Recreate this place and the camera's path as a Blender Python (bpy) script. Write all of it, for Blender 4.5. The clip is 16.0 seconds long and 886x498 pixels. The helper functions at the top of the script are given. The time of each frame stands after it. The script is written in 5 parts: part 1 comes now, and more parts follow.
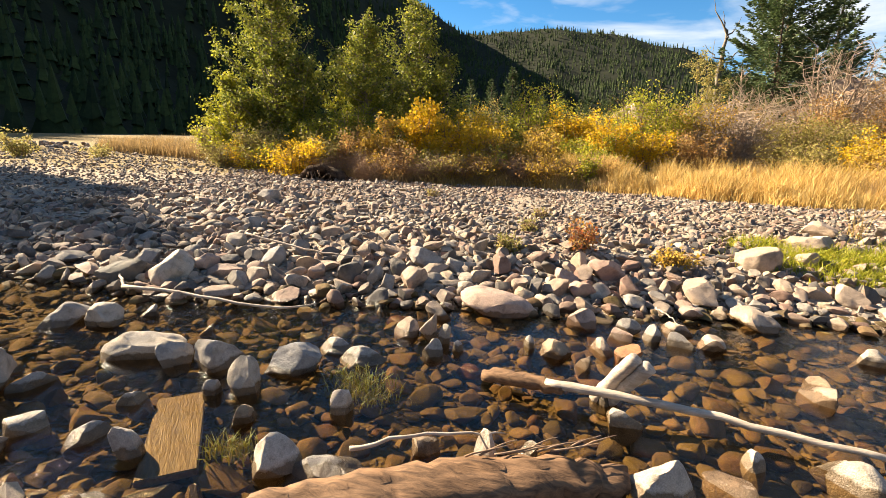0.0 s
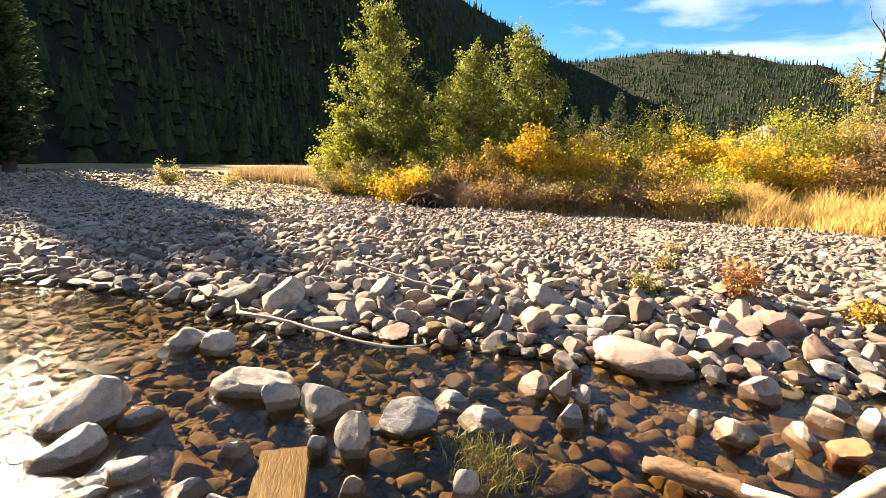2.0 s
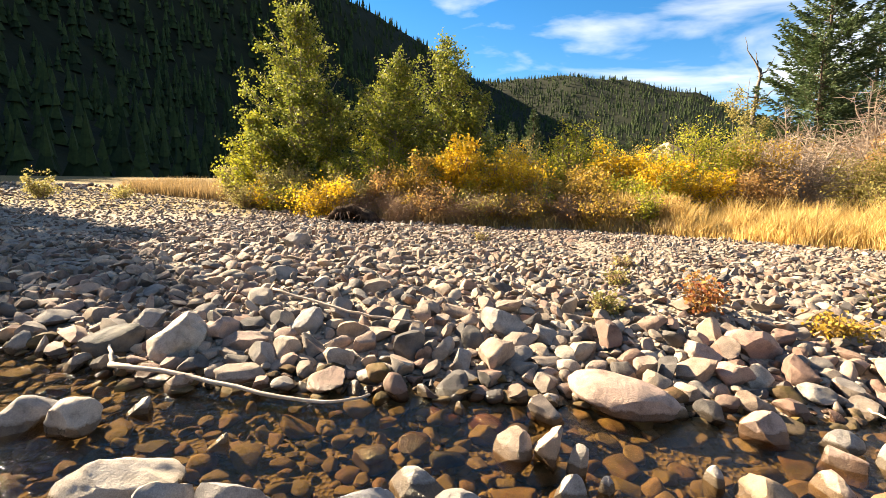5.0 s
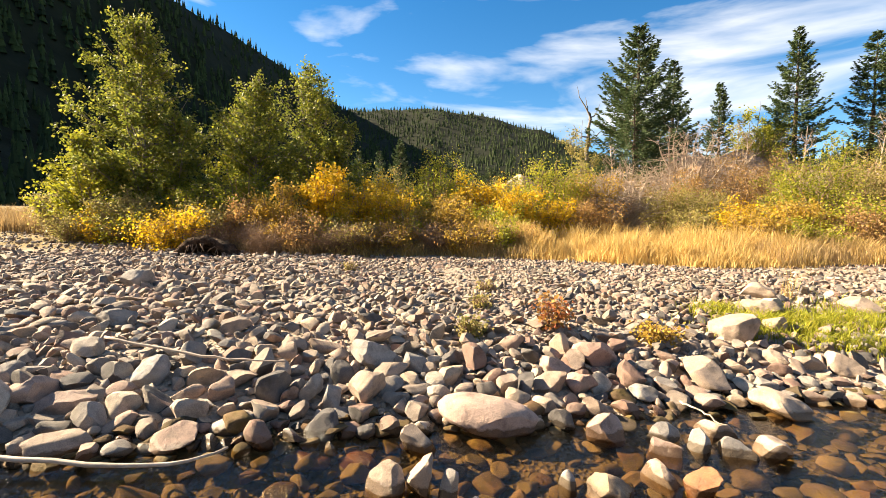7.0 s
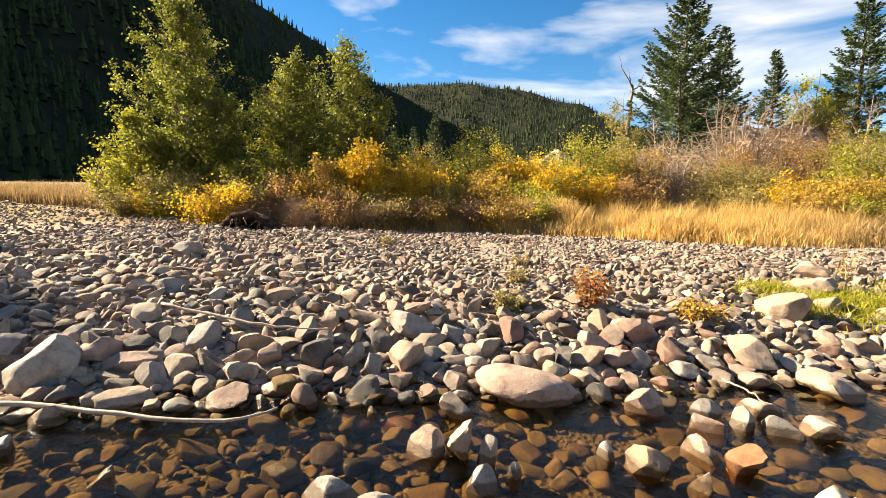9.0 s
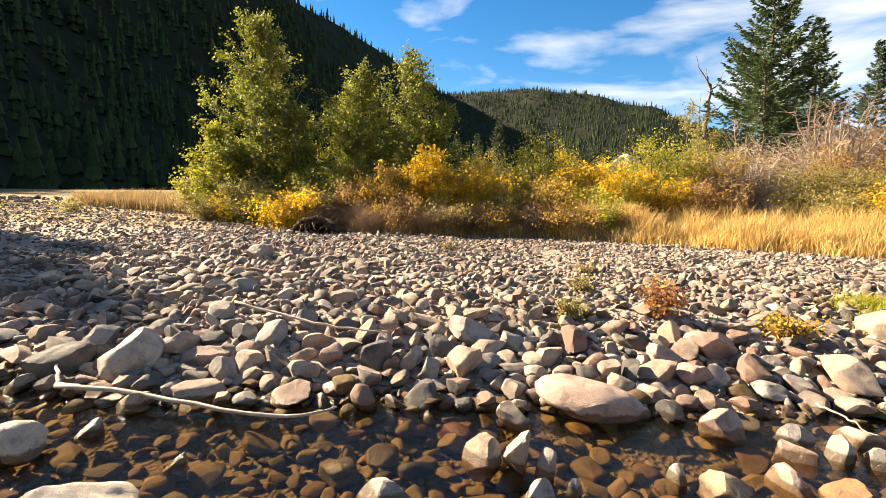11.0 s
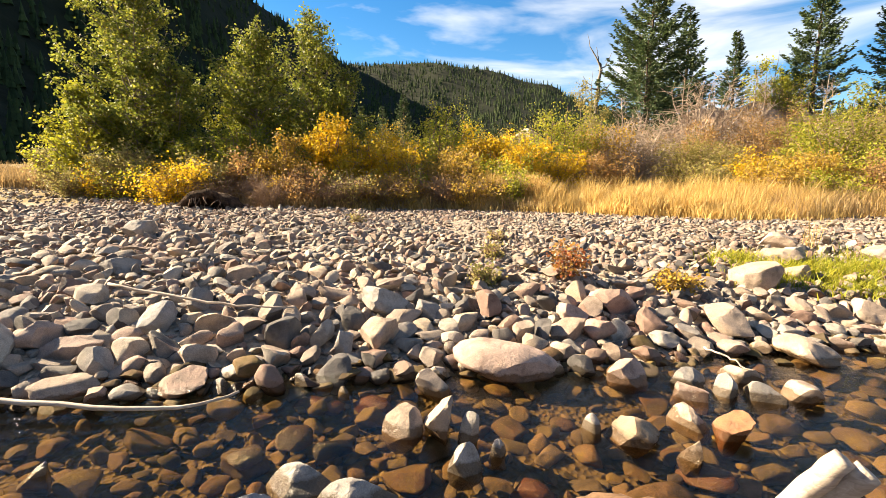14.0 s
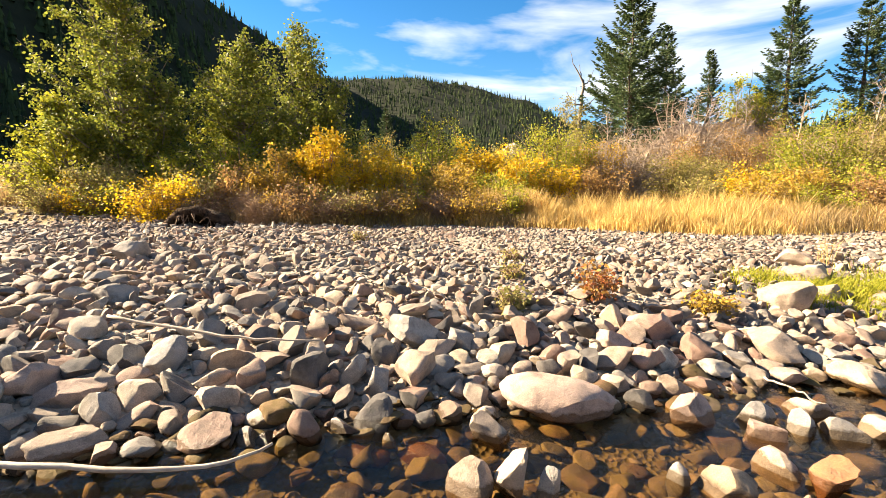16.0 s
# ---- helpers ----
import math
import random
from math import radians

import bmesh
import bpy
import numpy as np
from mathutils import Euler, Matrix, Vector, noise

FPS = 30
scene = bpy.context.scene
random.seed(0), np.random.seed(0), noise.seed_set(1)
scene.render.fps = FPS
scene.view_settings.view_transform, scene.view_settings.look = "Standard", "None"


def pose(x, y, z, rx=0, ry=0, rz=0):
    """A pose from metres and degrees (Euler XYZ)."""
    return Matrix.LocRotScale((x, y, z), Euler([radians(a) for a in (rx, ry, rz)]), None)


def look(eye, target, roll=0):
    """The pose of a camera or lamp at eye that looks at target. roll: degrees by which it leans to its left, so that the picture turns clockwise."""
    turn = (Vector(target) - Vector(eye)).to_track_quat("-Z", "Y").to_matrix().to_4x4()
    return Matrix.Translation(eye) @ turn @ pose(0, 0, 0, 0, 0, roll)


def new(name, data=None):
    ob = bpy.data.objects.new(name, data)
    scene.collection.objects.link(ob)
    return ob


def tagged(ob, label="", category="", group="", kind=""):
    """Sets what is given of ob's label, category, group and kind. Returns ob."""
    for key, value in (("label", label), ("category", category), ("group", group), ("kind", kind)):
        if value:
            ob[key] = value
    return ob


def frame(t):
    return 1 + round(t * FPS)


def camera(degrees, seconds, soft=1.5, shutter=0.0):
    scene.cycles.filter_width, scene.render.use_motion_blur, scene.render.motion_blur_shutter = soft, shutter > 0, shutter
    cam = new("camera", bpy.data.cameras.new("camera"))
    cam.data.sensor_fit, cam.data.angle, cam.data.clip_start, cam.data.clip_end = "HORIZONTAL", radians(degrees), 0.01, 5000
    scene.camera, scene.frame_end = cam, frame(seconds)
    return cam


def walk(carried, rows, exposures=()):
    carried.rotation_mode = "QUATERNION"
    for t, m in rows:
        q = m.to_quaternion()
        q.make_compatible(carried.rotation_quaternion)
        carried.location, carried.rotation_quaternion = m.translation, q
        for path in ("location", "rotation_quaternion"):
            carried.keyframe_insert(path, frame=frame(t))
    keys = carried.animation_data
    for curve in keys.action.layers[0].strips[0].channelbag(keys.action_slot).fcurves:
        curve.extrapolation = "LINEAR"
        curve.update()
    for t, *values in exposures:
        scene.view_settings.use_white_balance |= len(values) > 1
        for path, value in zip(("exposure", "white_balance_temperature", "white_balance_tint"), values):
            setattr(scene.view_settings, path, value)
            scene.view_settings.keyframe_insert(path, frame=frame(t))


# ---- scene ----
cam = camera(87.4, 16.0, soft=0.8)
PATH = [
    (0, (0.894, -1.602, 1.644), (0.505, 0.316, 1.233), 1.4),
    (0.5, (0.742, -1.477, 1.64), (0.181, 0.403, 1.251), 1.4),
    (1, (0.661, -1.392, 1.611), (-0.032, 0.446, 1.238), 1.4),
    (1.5, (0.541, -1.189, 1.593), (-0.225, 0.63, 1.273), 1.4),
    (2, (0.463, -1.124, 1.615), (-0.319, 0.691, 1.31), 1.3),
    (2.5, (0.362, -1.01, 1.599), (-0.396, 0.815, 1.292), 1.3),
    (3, (0.276, -0.867, 1.598), (-0.457, 0.97, 1.302), 1.3),
    (3.2, (0.242, -0.79, 1.585), (-0.479, 1.053, 1.295), 1.4),
    (5.3, (-0.038, -0.421, 1.562), (-0.422, 1.529, 1.339), 1.1),
    (5.5, (0.013, -0.419, 1.566), (-0.313, 1.543, 1.358), 1.0),
    (6, (0.068, -0.427, 1.582), (-0.137, 1.555, 1.41), 0.9),
    (6.5, (0.063, -0.432, 1.599), (-0.012, 1.562, 1.467), 0.8),
    (7, (0.011, -0.453, 1.598), (0.09, 1.542, 1.485), 0.7),
    (7.5, (0.075, -0.472, 1.61), (0.338, 1.508, 1.498), 0.4),
    (8, (0.097, -0.459, 1.603), (0.43, 1.508, 1.458), 0.3),
    (8.5, (0.153, -0.492, 1.589), (0.399, 1.484, 1.401), 0.4),
    (9, (-0.037, -0.479, 1.565), (-0.101, 1.509, 1.351), 0.9),
    (9.5, (-0.097, -0.481, 1.559), (-0.383, 1.484, 1.324), 1.2),
    (9.7, (-0.091, -0.46, 1.547), (-0.414, 1.499, 1.309), 1.1),
    (11.8, (0.054, -0.417, 1.542), (-0.269, 1.55, 1.377), 0.7),
    (12, (0.076, -0.409, 1.543), (-0.213, 1.563, 1.376), 0.8),
    (12.5, (0.113, -0.383, 1.499), (-0.047, 1.601, 1.31), 0.6),
    (13, (-0.024, -0.26, 1.434), (-0.055, 1.726, 1.206), 0.5),
    (13.5, (-0.103, -0.218, 1.444), (-0.053, 1.766, 1.197), 0.5),
    (14, (-0.067, -0.26, 1.44), (-0.004, 1.718, 1.151), 0.5),
    (14.5, (-0.218, -0.159, 1.421), (-0.175, 1.815, 1.102), 0.6),
    (15, (-0.421, -0.061, 1.422), (-0.392, 1.91, 1.08), 0.8),
    (15.5, (-0.485, 0.021, 1.438), (-0.427, 1.999, 1.148), 0.7),
    (16, (-0.52, 0.067, 1.492), (-0.372, 2.048, 1.26), 0.4),
]
walk(cam, [(t, look(eye, target, roll)) for t, eye, target, roll in PATH], exposures=[(0.0, 2.26, 7200, 10), (0.6, 2.5, 7200, 10), (1.5, 2.74, 7200, 10), (3.0, 2.62, 7200, 10), (5.5, 2.5, 7200, 10), (8.0, 2.3, 7200, 10), (9.5, 2.25, 7200, 10), (12.5, 2.46, 7200, 10), (14.0, 2.4, 7200, 10), (16.0, 2.56, 7200, 10)])

# ---- light ----
world = bpy.data.worlds.new("world")
scene.world = world
world.use_nodes = True
wt = world.node_tree
SUN_AZ, SUN_EL = radians(-71), radians(30.5)   # azimuth from +y towards +x
SUN_DIR = Vector((math.sin(SUN_AZ) * math.cos(SUN_EL), math.cos(SUN_AZ) * math.cos(SUN_EL), math.sin(SUN_EL)))
sky = wt.nodes.new("ShaderNodeTexSky")
sky.sky_type, sky.sun_disc = "NISHITA", False
sky.sun_elevation, sky.sun_rotation = SUN_EL, SUN_AZ
sky.air_density, sky.dust_density, sky.ozone_density, sky.altitude = 1.0, 0.05, 1.6, 1500
background = wt.nodes["Background"]
background.inputs["Strength"].default_value = 0.043
# thin high cloud, streaked, over the whole sky
coord = wt.nodes.new("ShaderNodeTexCoord")
flat_map = wt.nodes.new("ShaderNodeMapping")
flat_map.inputs["Scale"].default_value = (1.6, 1.6, 7.0)
flat_map.inputs["Location"].default_value = (0.35, 0.1, 0.4)
cloud = wt.nodes.new("ShaderNodeTexNoise")
cloud.inputs["Scale"].default_value, cloud.inputs["Detail"].default_value, cloud.inputs["Roughness"].default_value = 1.7, 6, 0.52
cloud.inputs["Distortion"].default_value = 0.4
cloud_ramp = wt.nodes.new("ShaderNodeValToRGB")
cloud_ramp.color_ramp.elements[0].position, cloud_ramp.color_ramp.elements[1].position = 0.49, 0.76
cloud_mix = wt.nodes.new("ShaderNodeMixRGB")
cloud_mix.inputs["Color2"].default_value = (6.2, 6.4, 6.7, 1)
wt.links.new(coord.outputs["Generated"], flat_map.inputs["Vector"])
wt.links.new(flat_map.outputs["Vector"], cloud.inputs["Vector"])
wt.links.new(cloud.outputs["Fac"], cloud_ramp.inputs["Fac"])
wt.links.new(cloud_ramp.outputs["Color"], cloud_mix.inputs["Fac"])
richer = wt.nodes.new("ShaderNodeHueSaturation")
richer.inputs["Saturation"].default_value = 1.4
wt.links.new(sky.outputs["Color"], richer.inputs["Color"])
wt.links.new(richer.outputs["Color"], cloud_mix.inputs["Color1"])
wt.links.new(cloud_mix.outputs["Color"], background.inputs["Color"])

sun = new("sun", bpy.data.lights.new("sun", "SUN"))
sun.data.energy, sun.data.angle, sun.data.color = 5.0, radians(0.53), (1.0, 0.86, 0.65)
sun.matrix_world = look(SUN_DIR * 50, (0, 0, 0))

# ---- materials ----


def node_material(name, rough=0.8, spec=0.3):
    m = bpy.data.materials.new(name)
    m.use_nodes = True
    b = m.node_tree.nodes["Principled BSDF"]
    b.inputs["Roughness"].default_value = rough
    b.inputs["Specular IOR Level"].default_value = spec
    return m, m.node_tree, b


def noise_node(t, scale, detail=4.0, rough=0.6, vector=None, distort=0.0):
    n = t.nodes.new("ShaderNodeTexNoise")
    n.inputs["Scale"].default_value, n.inputs["Detail"].default_value = scale, detail
    n.inputs["Roughness"].default_value, n.inputs["Distortion"].default_value = rough, distort
    if vector is not None:
        t.links.new(vector, n.inputs["Vector"])
    return n


def ramp_node(t, value, stops, constant=False):
    r = t.nodes.new("ShaderNodeValToRGB")
    e = r.color_ramp.elements
    while len(e) < len(stops):
        e.new(0.5)
    for k, (at, colour) in zip(e, stops):
        k.position, k.color = at, (*colour, 1)
    if constant:
        r.color_ramp.interpolation = "CONSTANT"
    t.links.new(value, r.inputs["Fac"])
    return r


def mix_node(t, fac, a, b, mode="MIX"):
    m = t.nodes.new("ShaderNodeMixRGB")
    m.blend_type = mode
    for key, v in (("Fac", fac), ("Color1", a), ("Color2", b)):
        if isinstance(v, (int, float)):
            m.inputs[key].default_value = v
        elif isinstance(v, tuple):
            m.inputs[key].default_value = (*v, 1)
        else:
            t.links.new(v, m.inputs[key])
    return m


def math_node(t, op, a, b=0.0):
    m = t.nodes.new("ShaderNodeMath")
    m.operation = op
    for n, v in enumerate((a, b)):
        if isinstance(v, (int, float)):
            m.inputs[n].default_value = v
        else:
            t.links.new(v, m.inputs[n])
    return m


def bump_node(t, b, height, strength=0.4, distance=0.01):
    n = t.nodes.new("ShaderNodeBump")
    n.inputs["Strength"].default_value, n.inputs["Distance"].default_value = strength, distance
    t.links.new(height, n.inputs["Height"])
    t.links.new(n.outputs["Normal"], b.inputs["Normal"])


def random_value(t):
    """A number of its own for each object and each loose island of a joined mesh."""
    a, b = t.nodes.new("ShaderNodeObjectInfo"), t.nodes.new("ShaderNodeNewGeometry")
    total = math_node(t, "ADD", a.outputs["Random"], b.outputs["Random Per Island"])
    return math_node(t, "FRACT", total.outputs[0]).outputs[0]


STONE_TONES = ((0.0, (0.21, 0.17, 0.14)), (0.14, (0.31, 0.235, 0.185)), (0.28, (0.105, 0.095, 0.09)), (0.42, (0.28, 0.195, 0.155)),
               (0.56, (0.22, 0.195, 0.175)), (0.68, (0.35, 0.275, 0.205)), (0.80, (0.19, 0.12, 0.095)), (0.90, (0.36, 0.305, 0.25)))


def stone_material(name, tones, wet=False, speck=0.7):
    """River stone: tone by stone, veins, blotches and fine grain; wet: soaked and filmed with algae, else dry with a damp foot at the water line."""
    m, t, b = node_material(name, 0.78, 0.25)
    where = t.nodes.new("ShaderNodeNewGeometry")
    place = where.outputs["Position"]
    rnd = random_value(t)
    tone = ramp_node(t, rnd, tones, constant=len(tones) > 3)
    blotch = noise_node(t, 9, 5, 0.65, place)
    shade = ramp_node(t, blotch.outputs["Fac"], ((0.30, (0.50, 0.48, 0.46)), (0.5, (1, 1, 1)), (0.72, (1.32, 1.26, 1.18))))
    one = mix_node(t, 0.85, tone.outputs[0], shade.outputs[0], "MULTIPLY")
    grain = noise_node(t, 130, 3, 0.7, place)
    fine = ramp_node(t, grain.outputs["Fac"], ((0.3, (0.6, 0.6, 0.6)), (0.55, (1, 1, 1)), (0.72, (1.35, 1.33, 1.3))))
    two = mix_node(t, speck, one.outputs[0], fine.outputs[0], "MULTIPLY")
    lichen = noise_node(t, 2.3, 4, 0.7, place)
    stain = ramp_node(t, lichen.outputs["Fac"], ((0.55, (0, 0, 0)), (0.72, (0.55, 0.55, 0.55))))
    three = mix_node(t, stain.outputs[0], two.outputs[0], (0.23, 0.19, 0.14))
    if wet:
        film = noise_node(t, 6, 5, 0.7, place)
        cover = ramp_node(t, film.outputs["Fac"], ((0.38, (0.08, 0.08, 0.08)), (0.62, (0.85, 0.85, 0.85))))
        soaked = mix_node(t, 1.0, three.outputs[0], (0.50, 0.42, 0.34), "MULTIPLY")
        slime_noise = noise_node(t, 1.9, 3, 0.6, place)
        slime = ramp_node(t, slime_noise.outputs["Fac"], ((0.30, (0.04, 0.034, 0.016)), (0.5, (0.085, 0.063, 0.025)), (0.68, (0.175, 0.125, 0.045))))
        last = mix_node(t, cover.outputs[0], soaked.outputs[0], slime.outputs[0])
        b.inputs["Roughness"].default_value = 0.7
        b.inputs["Specular IOR Level"].default_value = 0.05
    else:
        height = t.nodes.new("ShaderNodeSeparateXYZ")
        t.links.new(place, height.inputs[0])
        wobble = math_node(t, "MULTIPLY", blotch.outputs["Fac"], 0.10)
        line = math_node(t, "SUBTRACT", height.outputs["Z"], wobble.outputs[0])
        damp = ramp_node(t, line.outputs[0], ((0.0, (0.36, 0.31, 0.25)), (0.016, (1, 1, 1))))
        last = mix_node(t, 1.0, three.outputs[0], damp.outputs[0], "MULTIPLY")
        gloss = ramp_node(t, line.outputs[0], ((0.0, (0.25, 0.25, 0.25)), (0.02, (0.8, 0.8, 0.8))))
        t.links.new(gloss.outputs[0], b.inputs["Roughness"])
    t.links.new(last.outputs[0], b.inputs["Base Color"])
    relief = math_node(t, "ADD", math_node(t, "MULTIPLY", blotch.outputs["Fac"], 2.0).outputs[0], math_node(t, "MULTIPLY", grain.outputs["Fac"], 0.5).outputs[0])
    bump_node(t, b, relief.outputs[0], 0.8, 0.016)
    return m


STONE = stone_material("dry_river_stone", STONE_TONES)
WET_STONE = stone_material("submerged_stone", STONE_TONES, wet=True)
TONES = {"pink": (0.33, 0.24, 0.20), "grey": (0.26, 0.235, 0.215), "tan": (0.34, 0.265, 0.21), "rust": (0.28, 0.135, 0.07), "brown": (0.26, 0.19, 0.13),
         "red": (0.33, 0.22, 0.18), "pale": (0.38, 0.33, 0.28), "blue": (0.23, 0.225, 0.23), "dark": (0.09, 0.085, 0.08)}
ROCK = {}
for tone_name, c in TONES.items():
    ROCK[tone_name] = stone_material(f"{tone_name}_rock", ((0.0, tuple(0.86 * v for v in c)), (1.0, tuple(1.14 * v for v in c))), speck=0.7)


def ground_material():
    m, t, b = node_material("gravel_and_soil", 0.95, 0.1)
    geo = t.nodes.new("ShaderNodeNewGeometry")
    place = geo.outputs["Position"]
    pebble = t.nodes.new("ShaderNodeTexVoronoi")
    pebble.inputs["Scale"].default_value = 26
    t.links.new(place, pebble.inputs["Vector"])
    tone = ramp_node(t, pebble.outputs["Color"], ((0.2, (0.16, 0.13, 0.105)), (0.5, (0.30, 0.245, 0.20)), (0.8, (0.37, 0.31, 0.25))))
    wide = noise_node(t, 0.7, 5, 0.6, place)
    sand = mix_node(t, ramp_node(t, wide.outputs["Fac"], ((0.4, (0, 0, 0)), (0.65, (0.8, 0.8, 0.8)))).outputs[0], tone.outputs[0], (0.28, 0.225, 0.17))
    turf = noise_node(t, 14, 6, 0.7, place)
    soil = ramp_node(t, turf.outputs["Fac"], ((0.3, (0.10, 0.075, 0.04)), (0.6, (0.26, 0.19, 0.09)), (0.8, (0.34, 0.25, 0.11))))
    split = t.nodes.new("ShaderNodeSeparateXYZ")
    t.links.new(place, split.inputs[0])
    edge = math_node(t, "ADD", split.outputs["Y"], math_node(t, "MULTIPLY", wide.outputs["Fac"], 3.0).outputs[0])
    meadow = ramp_node(t, math_node(t, "MULTIPLY", edge.outputs[0], 0.05).outputs[0], ((0.62, (0, 0, 0)), (0.72, (1, 1, 1))))
    mixed = mix_node(t, meadow.outputs[0], sand.outputs[0], soil.outputs[0])
    deep = ramp_node(t, math_node(t, "ADD", split.outputs["Z"], 0.5).outputs[0], ((0.44, (1, 1, 1)), (0.51, (0, 0, 0))))
    bed = mix_node(t, deep.outputs[0], mixed.outputs[0], mix_node(t, turf.outputs["Fac"], (0.05, 0.036, 0.016), (0.13, 0.09, 0.04)).outputs[0])
    t.links.new(bed.outputs[0], b.inputs["Base Color"])
    bump_node(t, b, pebble.outputs["Distance"], 0.7, 0.03)
    return m


def water_material():
    """Clear shallow water: Fresnel gloss over a slightly brown, clear body, with ripples that run quicker over the riffle."""
    m = bpy.data.materials.new("stream_water")
    m.use_nodes = True
    t = m.node_tree
    t.nodes.clear()
    out = t.nodes.new("ShaderNodeOutputMaterial")
    clear, gloss = t.nodes.new("ShaderNodeBsdfTransparent"), t.nodes.new("ShaderNodeBsdfGlossy")
    clear.inputs["Color"].default_value = (0.79, 0.69, 0.52, 1)
    gloss.inputs["Roughness"].default_value = 0.035
    geo = t.nodes.new("ShaderNodeNewGeometry")
    stretch = t.nodes.new("ShaderNodeMapping")
    stretch.inputs["Scale"].default_value = (1.0, 2.2, 1.0)
    stretch.inputs["Rotation"].default_value = (0, 0, radians(20))
    t.links.new(geo.outputs["Position"], stretch.inputs["Vector"])
    big = noise_node(t, 3.2, 3, 0.55, stretch.outputs[0], 0.6)
    small = noise_node(t, 22, 3, 0.6, stretch.outputs[0], 0.8)
    split = t.nodes.new("ShaderNodeSeparateXYZ")
    t.links.new(geo.outputs["Position"], split.inputs[0])
    fast = ramp_node(t, math_node(t, "MULTIPLY", split.outputs["X"], -0.1).outputs[0], ((0.12, (0.20, 0.20, 0.20)), (0.40, (0.27, 0.27, 0.27))))
    both = math_node(t, "ADD", big.outputs["Fac"], math_node(t, "MULTIPLY", small.outputs["Fac"], 0.45).outputs[0])
    height = math_node(t, "MULTIPLY", both.outputs[0], fast.outputs[0])
    bump = t.nodes.new("ShaderNodeBump")
    bump.inputs["Strength"].default_value, bump.inputs["Distance"].default_value = 0.6, 0.05
    t.links.new(height.outputs[0], bump.inputs["Height"])
    t.links.new(bump.outputs["Normal"], gloss.inputs["Normal"])
    facing = t.nodes.new("ShaderNodeLayerWeight")
    facing.inputs["Blend"].default_value = 0.5
    t.links.new(bump.outputs["Normal"], facing.inputs["Normal"])
    steep = math_node(t, "POWER", facing.outputs["Facing"], 5.0)
    sheen = math_node(t, "ADD", math_node(t, "MULTIPLY", steep.outputs[0], 0.9).outputs[0], 0.02)
    mixed = t.nodes.new("ShaderNodeMixShader")
    t.links.new(sheen.outputs[0], mixed.inputs[0])
    t.links.new(clear.outputs[0], mixed.inputs[1])
    t.links.new(gloss.outputs[0], mixed.inputs[2])
    t.links.new(mixed.outputs[0], out.inputs["Surface"])
    return m


def leaf_material(name, tones, glow=0.45, rough=0.6):
    """Leaves or blades: tone by leaf, and light that comes through them."""
    m, t, b = node_material(name, rough, 0.25)
    tone = ramp_node(t, random_value(t), [(n / max(1, len(tones) - 1), c) for n, c in enumerate(tones)])
    geo = t.nodes.new("ShaderNodeNewGeometry")
    patch = noise_node(t, 1.3, 3, 0.6, geo.outputs["Position"])
    shade = ramp_node(t, patch.outputs["Fac"], ((0.3, (0.6, 0.62, 0.6)), (0.62, (1.15, 1.12, 1.02))))
    colour = mix_node(t, 0.8, tone.outputs[0], shade.outputs[0], "MULTIPLY")
    t.links.new(colour.outputs[0], b.inputs["Base Color"])
    thin = t.nodes.new("ShaderNodeBsdfTranslucent")
    t.links.new(colour.outputs[0], thin.inputs["Color"])
    mixed = t.nodes.new("ShaderNodeMixShader")
    mixed.inputs[0].default_value = glow
    t.links.new(b.outputs[0], mixed.inputs[1])
    t.links.new(thin.outputs[0], mixed.inputs[2])
    t.links.new(mixed.outputs[0], t.nodes["Material Output"].inputs["Surface"])
    return m


def wood_material(name, dark, light, scale=6.0, rough=0.8):
    m, t, b = node_material(name, rough, 0.2)
    coord = t.nodes.new("ShaderNodeTexCoord")
    stretch = t.nodes.new("ShaderNodeMapping")
    stretch.inputs["Scale"].default_value = (1, 6, 6)
    t.links.new(coord.outputs["Object"], stretch.inputs["Vector"])
    grain = noise_node(t, scale, 6, 0.65, stretch.outputs[0], 0.5)
    tone = ramp_node(t, grain.outputs["Fac"], ((0.3, dark), (0.7, light)))
    patch = noise_node(t, 3.0, 3, 0.6, coord.outputs["Object"])
    shade = ramp_node(t, patch.outputs["Fac"], ((0.3, (0.65, 0.62, 0.6)), (0.65, (1.1, 1.1, 1.1))))
    t.links.new(mix_node(t, 0.8, tone.outputs[0], shade.outputs[0], "MULTIPLY").outputs[0], b.inputs["Base Color"])
    bump_node(t, b, grain.outputs["Fac"], 0.6, 0.01)
    return m


GROUND = ground_material()
WATER = water_material()
BLEACHED = wood_material("bleached_driftwood", (0.26, 0.21, 0.17), (0.52, 0.45, 0.38))
ROTTEN = wood_material("rotting_log_wood", (0.06, 0.036, 0.024), (0.24, 0.14, 0.08))
SUNKEN = wood_material("sunken_board", (0.06, 0.042, 0.02), (0.16, 0.11, 0.05), 9.0, 0.5)
BARK = wood_material("grey_bark", (0.09, 0.075, 0.06), (0.27, 0.235, 0.20))
DEADWOOD = wood_material("dead_shrub_wood", (0.22, 0.165, 0.13), (0.46, 0.37, 0.29))
TWIG = wood_material("bare_twigs", (0.15, 0.095, 0.065), (0.36, 0.25, 0.17))
DARK_BARK = wood_material("conifer_bark", (0.05, 0.035, 0.025), (0.14, 0.10, 0.075))
